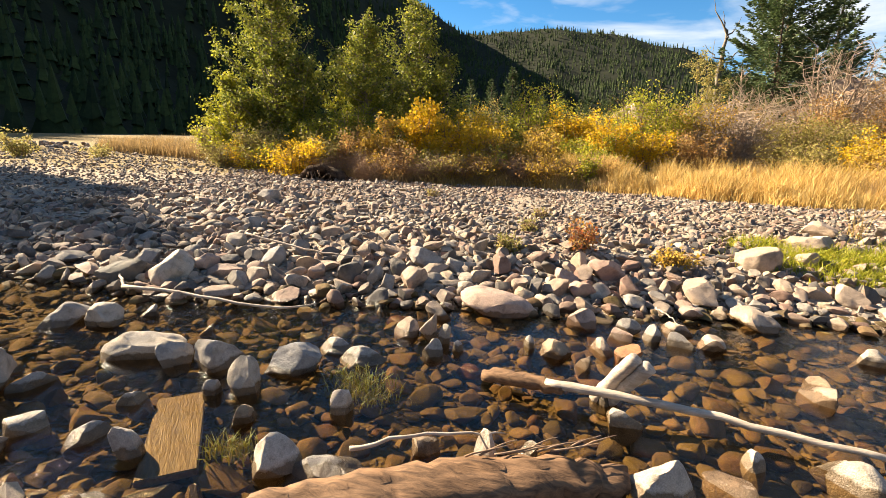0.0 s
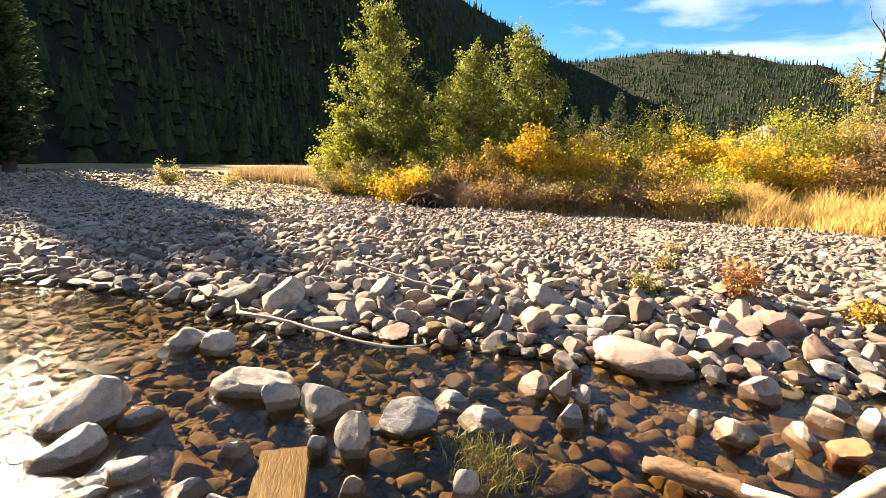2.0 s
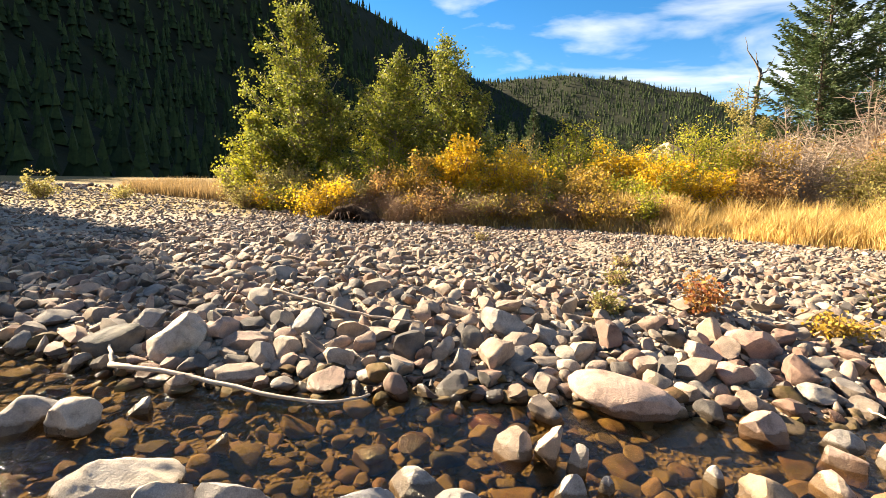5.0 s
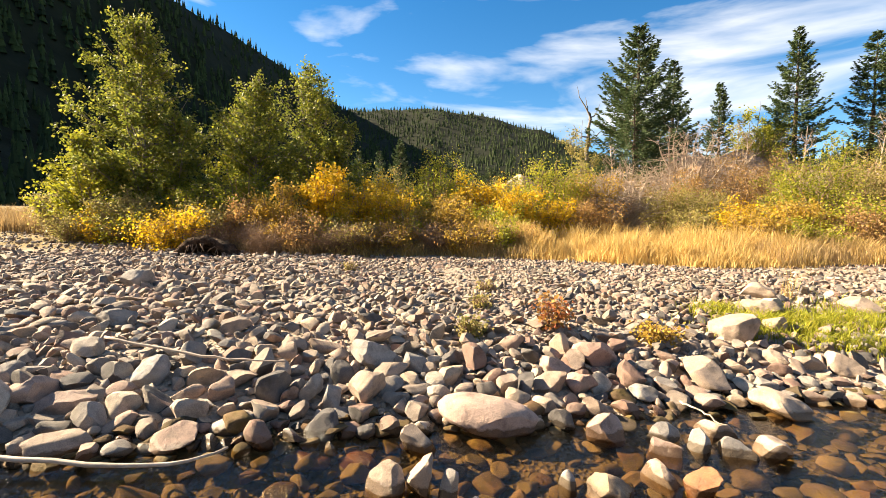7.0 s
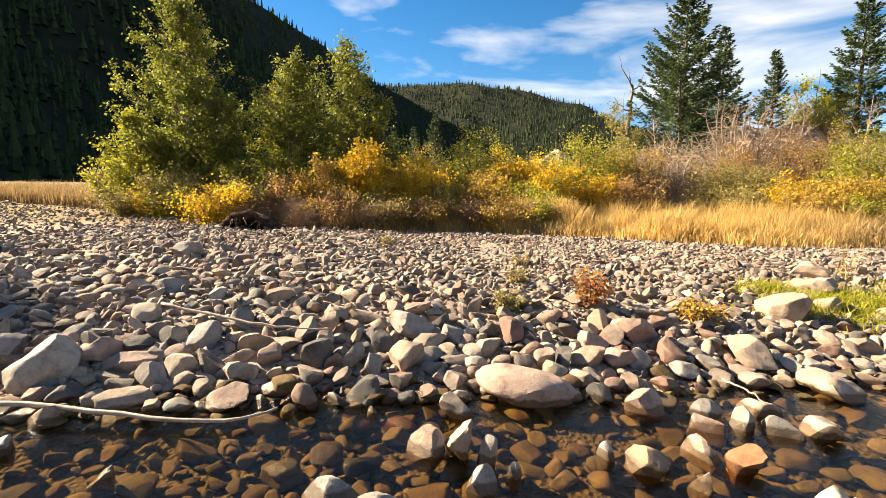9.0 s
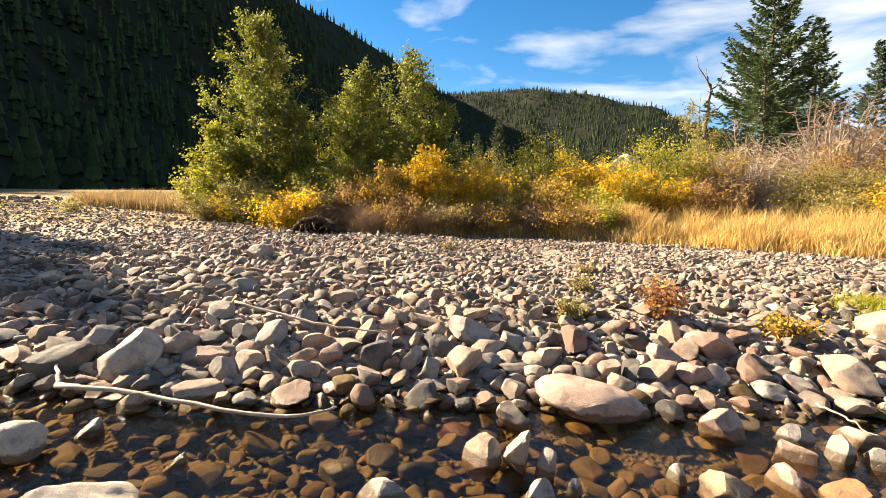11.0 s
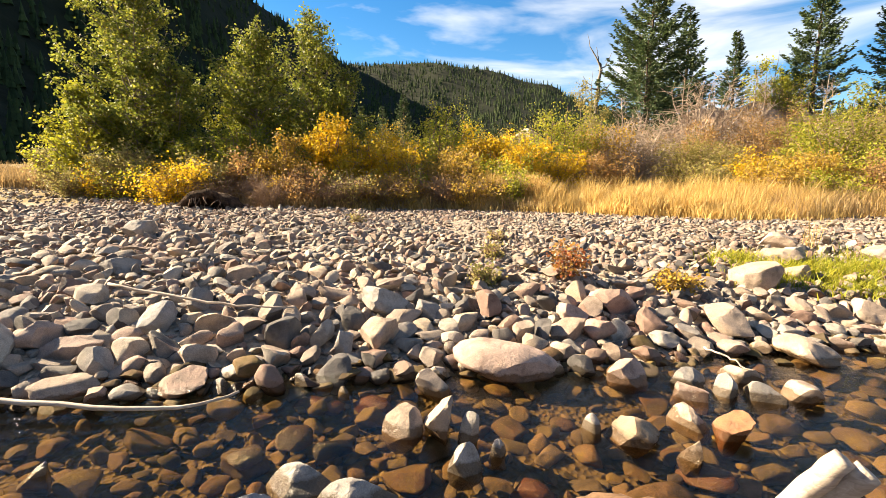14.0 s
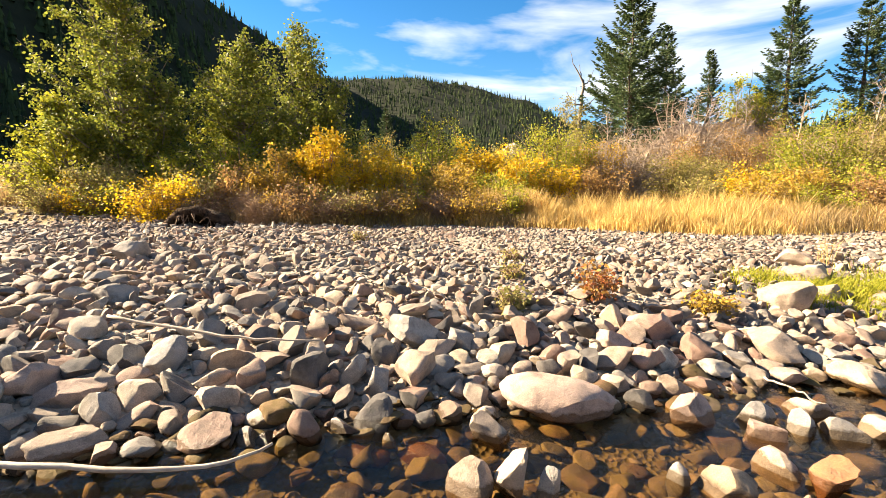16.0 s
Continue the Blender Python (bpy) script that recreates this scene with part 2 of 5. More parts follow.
LEAF = {
    "green": leaf_material("green_leaves", ((0.11, 0.14, 0.018), (0.22, 0.24, 0.025), (0.34, 0.31, 0.035), (0.15, 0.17, 0.02))),
    "lime": leaf_material("yellow_green_leaves", ((0.24, 0.26, 0.03), (0.38, 0.37, 0.04), (0.20, 0.23, 0.03), (0.48, 0.41, 0.04))),
    "yellow": leaf_material("yellow_leaves", ((0.58, 0.38, 0.025), (0.72, 0.49, 0.03), (0.48, 0.36, 0.03), (0.62, 0.34, 0.025))),
    "orange": leaf_material("ochre_leaves", ((0.42, 0.26, 0.05), (0.31, 0.21, 0.05), (0.52, 0.34, 0.05), (0.36, 0.28, 0.06))),
    "rust": leaf_material("rust_leaves", ((0.36, 0.20, 0.08), (0.28, 0.17, 0.08), (0.44, 0.26, 0.09), (0.32, 0.24, 0.09))),
    "olive": leaf_material("olive_leaves", ((0.23, 0.20, 0.07), (0.30, 0.25, 0.08), (0.19, 0.18, 0.06), (0.38, 0.30, 0.09))),
    "pale": leaf_material("faded_leaves", ((0.34, 0.29, 0.10), (0.25, 0.24, 0.08), (0.42, 0.34, 0.14), (0.20, 0.20, 0.06))),
    "alder": leaf_material("alder_leaves", ((0.10, 0.128, 0.022), (0.205, 0.232, 0.04), (0.14, 0.165, 0.03), (0.38, 0.36, 0.06)), 0.42),
    "red": leaf_material("red_autumn_leaves", ((0.40, 0.12, 0.06), (0.34, 0.18, 0.06), (0.42, 0.26, 0.07), (0.30, 0.09, 0.05))),
    "needle": leaf_material("conifer_needles", ((0.04, 0.07, 0.03), (0.09, 0.13, 0.055), (0.06, 0.095, 0.04)), 0.22),
}
DRY_GRASS = leaf_material("dry_golden_grass", ((0.62, 0.43, 0.16), (0.50, 0.33, 0.11), (0.72, 0.53, 0.24), (0.44, 0.29, 0.10)), 0.4)
BROWN_GRASS = leaf_material("brown_dead_grass", ((0.35, 0.24, 0.12), (0.24, 0.165, 0.085), (0.44, 0.31, 0.15)), 0.35)
WET_GRASS = leaf_material("wet_creek_grass", ((0.10, 0.12, 0.02), (0.17, 0.17, 0.035), (0.24, 0.20, 0.06)), 0.25)
GREEN_GRASS = leaf_material("green_grass", ((0.16, 0.19, 0.02), (0.28, 0.29, 0.03), (0.42, 0.37, 0.05)), 0.4)
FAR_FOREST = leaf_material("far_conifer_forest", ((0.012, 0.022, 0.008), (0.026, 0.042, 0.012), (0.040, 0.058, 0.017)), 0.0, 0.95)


def plain_slope(name, low, high, scale):
    m, t, b = node_material(name, 0.95, 0.1)
    geo = t.nodes.new("ShaderNodeNewGeometry")
    n = noise_node(t, scale, 6, 0.65, geo.outputs["Position"])
    t.links.new(ramp_node(t, n.outputs["Fac"], ((0.35, low), (0.65, high))).outputs[0], b.inputs["Base Color"])
    bump_node(t, b, n.outputs["Fac"], 0.8, 1.0)
    return m


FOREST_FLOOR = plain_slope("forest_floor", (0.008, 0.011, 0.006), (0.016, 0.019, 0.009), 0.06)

# ---- lie of the land ----
SHORE_X = (-400, -60, -30, -12, -7.6, -5.8, -4.2, -3.2, -2.2, -1.4, -0.6, 0.2, 1.0, 1.8, 2.6, 3.5, 4.5, 5.8, 10, 20, 40, 400)
SHORE_Y = (40, 4, 1.5, 2.0, 2.5, 2.95, 2.8, 2.55, 2.8, 2.95, 3.1, 3.2, 3.2, 3.4, 3.55, 3.7, 3.6, 3.7, 4.0, 4.2, 4.0, 0)
RISE_D = (0, 0.35, 0.8, 1.5, 3, 5, 9, 16, 40, 90, 400)
RISE_Z = (0, 0.10, 0.22, 0.34, 0.53, 0.64, 0.72, 1.05, 2.6, 4.0, 9)


def ease(a, b, v):
    v = np.clip((np.asarray(v, float) - a) / (b - a), 0, 1)
    return v * v * (3 - 2 * v)


def shore(x):
    """The far water line: its y at x."""
    return np.interp(x, SHORE_X, SHORE_Y)


def grass_edge(x):
    """Where the cobbles give way to the meadow."""
    return np.interp(x, (-60, -30, -14, -8, -5, -3, 0, 2.5, 4, 5.3, 7, 11, 20), (40, 24, 18, 14.2, 11.6, 11.2, 11.4, 11.0, 10.2, 9.4, 9.2, 10.4, 12))


def ground_z(x, y):
    """Height of the bare ground; the water stands at 0."""
    d = y - shore(x)
    z = np.where(d > 0, np.interp(d, RISE_D, RISE_Z), -0.17 * ease(0, 0.6, -d))
    near = ease(0.3, -0.5, y) * 0.24 + np.clip(-1.5 - np.asarray(y, float), 0, 40) * 0.05
    z = z + np.where(d < 0, near * ease(30, 8, np.abs(x)), 0)
    return z + 4.6 * ease(11, 27, x) * ease(19, 40, y)

# ---- mesh helpers ----


def mesh_from(name, verts, faces, material, smooth=True):
    """A mesh from arrays: faces all with the same number of corners."""
    verts, faces = np.asarray(verts, np.float32), np.asarray(faces, np.int32)
    me = bpy.data.meshes.new(name)
    me.vertices.add(len(verts))
    me.vertices.foreach_set("co", verts.ravel())
    me.loops.add(faces.size)
    me.loops.foreach_set("vertex_index", faces.ravel())
    me.polygons.add(len(faces))
    me.polygons.foreach_set("loop_start", np.arange(len(faces), dtype=np.int32) * faces.shape[1])
    me.polygons.foreach_set("use_smooth", np.full(len(faces), smooth))
    me.update(calc_edges=True)
    me.validate()
    me.materials.append(material)
    return me


def part(name, mesh, parent=None, label=""):
    ob = new(name, mesh)
    ob.parent = parent
    return tagged(ob, label)


class Heap:
    """Collects many small pieces into one mesh."""

    def __init__(self):
        self.v, self.f, self.n = [], [], 0

    def add(self, v, f):
        self.v.append(v)
        self.f.append(np.asarray(f) + self.n)
        self.n += len(v)

    def mesh(self, name, material, smooth=True):
        return mesh_from(name, np.concatenate(self.v), np.concatenate(self.f), material, smooth)


def tube(points, radii, sides=5, rough=0.0, seed=0, groove=0.0):
    """A tapered round rod along points, closed at the ends by its taper. Quads."""
    rng = np.random.default_rng(seed)
    p = np.asarray(points, float)
    r = np.asarray(radii, float)
    way = np.gradient(p, axis=0)
    way /= np.linalg.norm(way, axis=1)[:, None] + 1e-9
    ref = np.where(np.abs(way[:, 2:3]) > 0.9, (1.0, 0, 0), (0, 0, 1.0))
    a = np.cross(way, ref)
    a /= np.linalg.norm(a, axis=1)[:, None] + 1e-9
    b = np.cross(way, a)
    turn = np.arange(sides) * 2 * np.pi / sides
    rr = r[:, None] * (1 + rough * rng.normal(size=(len(p), sides)) + groove * rng.normal(size=(1, sides)))
    v = p[:, None] + rr[..., None] * (np.cos(turn)[None, :, None] * a[:, None] + np.sin(turn)[None, :, None] * b[:, None])
    i, j = np.meshgrid(np.arange(len(p) - 1), np.arange(sides), indexing="ij")
    k = (j + 1) % sides
    f = np.stack([i * sides + j, i * sides + k, (i + 1) * sides + k, (i + 1) * sides + j], -1).reshape(-1, 4)
    return v.reshape(-1, 3), f


def twig_tubes(starts, ends, thick, thin, rng, bow=0.02):
    """Many thin three-sided twigs at once, each with one bend. Quads."""
    p, q = np.asarray(starts, float), np.asarray(ends, float)
    mid = (p + q) / 2 + rng.normal(0, bow, p.shape)
    way = q - p
    way /= np.linalg.norm(way, axis=1)[:, None] + 1e-9
    a = np.cross(way, np.where(np.abs(way[:, 2:3]) > 0.9, (1.0, 0, 0), (0, 0, 1.0)))
    a /= np.linalg.norm(a, axis=1)[:, None] + 1e-9
    b = np.cross(way, a)
    rings = [at[:, None] + r * np.stack([math.cos(t) * a + math.sin(t) * b for t in (0, 2.094, 4.189)], 1) for at, r in ((p, thick), (mid, (thick + thin) / 2), (q, thin))]
    v = np.stack(rings, 1).reshape(-1, 3)
    one = np.array([(r * 3 + j, r * 3 + (j + 1) % 3, r * 3 + 3 + (j + 1) % 3, r * 3 + 3 + j) for r in (0, 1) for j in range(3)])
    return v, (one[None] + 9 * np.arange(len(p))[:, None, None]).reshape(-1, 4)


def capped(points, radii, sides=9, rough=0.05, seed=0, groove=0.0):
    """A tube whose ends are drawn in to flat, broken faces."""
    p, r = [np.asarray(q, float) for q in points], list(radii)
    p = [p[0], p[0]] + p[1:-1] + [p[-1], p[-1]]
    p[0] = p[0] - 0.004 * (p[2] - p[1])
    p[-1] = p[-1] + 0.004 * (p[-2] - p[-3])
    return tube(p, [0.002, r[0]] + r[1:-1] + [r[-1], 0.002], sides, rough, seed, groove)


def bend(points, steps=8, wobble=0.0, seed=0):
    """Points along a smooth line through the given few."""
    rng = np.random.default_rng(seed)
    p = np.asarray(points, float)
    at = np.linspace(0, len(p) - 1, steps)
    q = np.stack([np.interp(at, np.arange(len(p)), p[:, n]) for n in range(3)], -1)
    q[1:-1] = 0.5 * q[1:-1] + 0.25 * (q[:-2] + q[2:])
    q[1:-1] += wobble * rng.normal(size=q[1:-1].shape)
    return q


def leaves_at(places, size, rng, droop=0.0):
    """A small folded leaf of two triangles at each place."""
    n = len(places)
    a = rng.normal(size=(n, 3))
    a[:, 2] = a[:, 2] * 0.6 - droop
    a /= np.linalg.norm(a, axis=1)[:, None]
    b = np.cross(a, rng.normal(size=(n, 3)))
    b /= np.linalg.norm(b, axis=1)[:, None] + 1e-9
    s = (size * rng.uniform(0.6, 1.35, n))[:, None]
    tip, side = a * s, b * s * 0.36
    v = np.stack([places, places + tip * 0.5 + side, places + tip, places + tip * 0.5 - side], 1).reshape(-1, 3)
    return v, np.arange(n * 4).reshape(-1, 4)


# ---- stones ----


def stone_shape(seed, level, cuts, lump=0.10, deep=(0.42, 0.84)):
    """A water-worn stone of radius 1: a ball with planed faces, then rounded lumps."""
    rng = np.random.default_rng(seed)
    bm = bmesh.new()
    if level:
        bmesh.ops.create_icosphere(bm, subdivisions=level, radius=1.0)
    else:
        bmesh.ops.create_uvsphere(bm, u_segments=6, v_segments=4, radius=1.0)
        bmesh.ops.triangulate(bm, faces=bm.faces[:])
    v = np.array([p.co[:] for p in bm.verts])
    f = np.array([[p.index for p in face.verts] for face in bm.faces])
    bm.free()
    for _ in range(cuts):
        n = rng.normal(size=3)
        n /= np.linalg.norm(n)
        c = rng.uniform(*deep)
        over = np.maximum(v @ n - c, 0)
        v = v - 0.93 * over[:, None] * n
    off = rng.uniform(-9, 9, 3)
    v = v * np.array([1 + lump * noise.noise(Vector(p * 1.3 + off)) + 0.35 * lump * noise.noise(Vector(p * 3.7 + off)) for p in v])[:, None]
    return v / np.abs(v).max(0), f


FAR_SHAPES = [stone_shape(n, 0, 6 + n % 5) for n in range(16)]
SHAPES = [stone_shape(20 + n, 2, 9 + n % 6, 0.12, (0.36, 0.80)) for n in range(18)]
FINE_SHAPES = [stone_shape(40 + n, 3, 9 + n % 7, 0.14, (0.44, 0.86)) for n in range(16)]
LOAF = stone_shape(3, 4, 3, 0.14, (0.72, 0.92))
BOULDER_SHAPES = [stone_shape(80 + n, 4, 9 + n % 6, 0.16, (0.46, 0.86)) for n in range(12)]


def turns(n, rng, tilt):
    """Rotation matrices: any yaw, and a lean of about tilt radians."""
    yaw, lean, way = rng.uniform(0, 2 * np.pi, n), rng.normal(0, tilt, n), rng.uniform(0, 2 * np.pi, n)
    return np.array([np.array(Matrix.Rotation(b, 3, Vector((math.cos(w), math.sin(w), 0))) @ Matrix.Rotation(a, 3, "Z")) for a, b, w in zip(yaw, lean, way)])


class Spread:
    """Throws discs over the plan so that they overlap little."""

    def __init__(self):
        self.cells = {}

    def free(self, x, y, r, squeeze):
        i, j = int(x // 0.5), int(y // 0.5)
        for a in (i - 1, i, i + 1):
            for b in (j - 1, j, j + 1):
                for u, v, s in self.cells.get((a, b), ()):
                    if (x - u) ** 2 + (y - v) ** 2 < (squeeze * (r + s)) ** 2:
                        return False
        return True

    def take(self, x, y, r):
        self.cells.setdefault((int(x // 0.5), int(y // 0.5)), []).append((x, y, r))


def heap_stones(name, rows, shapes, material, rng, flat, tilt):
    """Many stones joined: rows of x, y, z, radius."""
    heap = Heap()
    rot = turns(len(rows), rng, tilt)
    for (x, y, z, r), q in zip(rows, rot):
        v, f = shapes[rng.integers(len(shapes))]
        s = r * np.array([rng.uniform(0.95, 1.45), rng.uniform(0.6, 1.0), rng.uniform(*flat)])
        heap.add((v * s) @ q.T + (x, y, z), f)
    me = heap.mesh(name, material)
    me.set_sharp_from_angle(angle=radians(32))
    return me


taken = Spread()

# ---- ground and water ----


def spaced(fine_from, fine_to, step, far, growth=1.16):
    out = list(np.arange(fine_from, fine_to + step / 2, step))
    s, a = step, fine_to
    while a < far:
        s *= growth
        a += s
        out.append(a)
    s, a = step, fine_from
    while a > -far:
        s *= growth
        a -= s
        out.insert(0, a)
    return np.array(out)


gx, gy = spaced(-12, 12, 0.2, 3500), spaced(-2, 15, 0.2, 3500)
GX, GY = np.meshgrid(gx, gy, indexing="ij")
GZ = ground_z(GX, GY)
GZ = GZ + 0.035 * np.array([noise.fractal(Vector((x * 0.9, y * 0.9, 3)), 1.0, 2.0, 3) if abs(x) < 40 and -5 < y < 40 else 0 for x, y in zip(GX.ravel(), GY.ravel())]).reshape(GX.shape)
# a low undercut hollow where the roots hang over the bar
GZ = GZ - 0.34 * np.exp(-(((GX + 5.1) / 0.6) ** 2 + ((GY - 11.3) / 0.45) ** 2))
ni, nj = GX.shape
ii, jj = np.meshgrid(np.arange(ni - 1), np.arange(nj - 1), indexing="ij")
quads = np.stack([ii * nj + jj, (ii + 1) * nj + jj, (ii + 1) * nj + jj + 1, ii * nj + jj + 1], -1).reshape(-1, 4)
ground = tagged(new("ground", mesh_from("ground", np.stack([GX, GY, GZ], -1).reshape(-1, 3), quads, GROUND)),
                "grey-brown gravel bar, sandy stream bed and dry meadow soil", "ground", kind="structure")

wx, wy = np.linspace(-70, 45, 116), np.linspace(-1.2, 6, 37)
WX, WY = np.meshgrid(wx, wy, indexing="ij")
wi, wj = np.meshgrid(np.arange(115), np.arange(36), indexing="ij")
wq = np.stack([wi * 37 + wj, (wi + 1) * 37 + wj, (wi + 1) * 37 + wj + 1, wi * 37 + wj + 1], -1).reshape(-1, 4)
water = tagged(new("water", mesh_from("water", np.stack([WX, WY, 0 * WX], -1).reshape(-1, 3), wq, WATER)),
               "clear shallow brown creek water rippling over cobbles", "water", kind="structure")

# ---- mountains ----


def slope(name, bearings, crest, near, far, label, steps=26, foot=-4.0):
    """A hillside seen from the creek: crest gives the ridge's elevation, in degrees, by bearing."""
    rng = np.random.default_rng(7)
    b = np.radians(np.arange(bearings[0], bearings[1] + 0.01, 1.0))
    e = np.interp(np.degrees(b), *crest)
    k = np.linspace(0, 1.35, steps)
    r = near + (far - near) * k
    rise = np.where(k <= 1, k ** 1.15, 1 - 0.5 * (k - 1))
    R, B = np.meshgrid(r, b, indexing="ij")
    Z = foot + (np.tan(np.radians(e))[None] * far - foot + 1.5) * rise[:, None]
    wave = np.array([noise.fractal(Vector((x / 90, y / 90, 0)), 1.0, 2.0, 4) for x, y in zip((R * np.sin(B)).ravel(), (R * np.cos(B)).ravel())]).reshape(R.shape)
    Z = Z + wave * 0.035 * far * np.minimum(k, 1)[:, None] * (1 - 0.75 * np.minimum(k, 1)[:, None])
    v = np.stack([R * np.sin(B), R * np.cos(B), Z], -1)
    nb = len(b)
    i, j = np.meshgrid(np.arange(steps - 1), np.arange(nb - 1), indexing="ij")
    f = np.stack([i * nb + j, i * nb + j + 1, (i + 1) * nb + j + 1, (i + 1) * nb + j], -1).reshape(-1, 4)
    ob = tagged(new(name, mesh_from(name, v.reshape(-1, 3), f, FOREST_FLOOR)), label, "mountain", kind="structure")
    return v, ob


def far_conifer(rng):
    """A far spruce of height 1 with five ragged skirts."""
    v, f, n = [], [], 0
    for z0, z1, r in ((0.0, 0.42, 0.17), (0.2, 0.62, 0.14), (0.42, 0.8, 0.105), (0.62, 1.0, 0.07)):
        ring = 6
        for j in range(ring):
            a = 2 * np.pi * (j + rng.uniform(-0.2, 0.2)) / ring
            rr = r * rng.uniform(0.65, 1.2)
            v.append((rr * np.cos(a), rr * np.sin(a), z0 + rng.uniform(-0.03, 0.05)))
        v.append((0, 0, z1))
        f += [(n + j, n + (j + 1) % ring, n + ring) for j in range(ring)]
        n += ring + 1
    return np.array(v), np.array(f)


def forest(name, grid, count, height, label, seed, least=0.05, most=0.80):
    rng = np.random.default_rng(seed)
    kinds = [far_conifer(rng) for _ in range(8)]
    heap = Heap()
    steps, nb = grid.shape[:2]
    for _ in range(count):
        a, b = rng.uniform(least, most) * (steps - 1), rng.uniform(0, nb - 1.001)
        i, j = int(a), int(b)
        u, w = a - i, b - j
        p = (grid[i, j] * (1 - u) + grid[i + 1, j] * u) * (1 - w) + (grid[i, j + 1] * (1 - u) + grid[i + 1, j + 1] * u) * w
        v, f = kinds[rng.integers(8)]
        h = height * rng.uniform(0.55, 1.25)
        heap.add(v * (h * rng.uniform(0.9, 1.25), h * rng.uniform(0.9, 1.25), h) + p - (0, 0, 0.05 * h), f)
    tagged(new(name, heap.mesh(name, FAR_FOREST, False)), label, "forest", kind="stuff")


def valley_side(name, label, steps=22):
    """The west wall of the valley, running north beside the creek; its crest climbs northwards."""
    ys = np.concatenate([np.linspace(-260, 500, 77), np.linspace(520, 2300, 75)])
    crest = np.interp(ys, (-260, 60, 121, 160, 260, 371, 533, 786, 1389, 1975, 2300), (125, 136, 138, 140, 162, 202, 234, 272, 348, 385, 330))
    k = np.linspace(0, 1.3, steps)
    K, Y = np.meshgrid(k, ys, indexing="ij")
    X = -62 - 198 * K - 25 * np.sin(Y / 140) * (K > 0) * np.minimum(K, 1) * (1 - np.minimum(K, 1)) * 2
    rise = np.where(K <= 1, K ** 1.7, 1 - 0.6 * (K - 1))
    wave = np.array([noise.fractal(Vector((x / 70, y / 70, 0)), 1.0, 2.0, 4) for x, y in zip(X.ravel(), Y.ravel())]).reshape(X.shape)
    Z = -3 + (crest[None] + 3) * rise + wave * 13 * np.minimum(K, 1) * (1 - 0.75 * np.minimum(K, 1))
    v = np.stack([X, Y, Z], -1)
    n = len(ys)
    i, j = np.meshgrid(np.arange(steps - 1), np.arange(n - 1), indexing="ij")
    f = np.stack([i * n + j, (i + 1) * n + j, (i + 1) * n + j + 1, i * n + j + 1], -1)[..., ::-1].reshape(-1, 4)
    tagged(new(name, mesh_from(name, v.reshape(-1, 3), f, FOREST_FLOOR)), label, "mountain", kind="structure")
    return v


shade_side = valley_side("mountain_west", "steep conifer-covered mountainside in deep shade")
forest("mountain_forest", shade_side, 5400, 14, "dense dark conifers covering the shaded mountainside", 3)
far_side, _ = slope("mountain_north", (-20, 40), ((-20, -12, -9, -5, 0, 4, 8, 13.7, 18, 25, 40), (12, 13, 13.4, 13.5, 13.7, 13.1, 12.6, 11.0, 9, 6, 5)), 420, 1250,
                    "far conifer-covered ridge lit by low sun", foot=5)
forest("ridge_forest", far_side, 6500, 11.5, "thousands of far green conifers on a sunlit ridge", 4)
east_side, _ = slope("mountain_east", (38, 150), ((38, 60, 90, 120, 150), (6, 10, 12, 12, 9)), 160, 700, "low wooded hills closing the valley", foot=8)
forest("hill_forest", east_side, 700, 13, "conifers on the low hills across the valley", 5)
south_side, _ = slope("mountain_south", (148, 246), ((148, 190, 246), (9, 12, 26)), 120, 500, "wooded valley side behind the creek", foot=3)
forest("valley_forest", south_side, 600, 13, "conifers on the valley side behind the creek", 6)

# ---- trees and shrubs ----


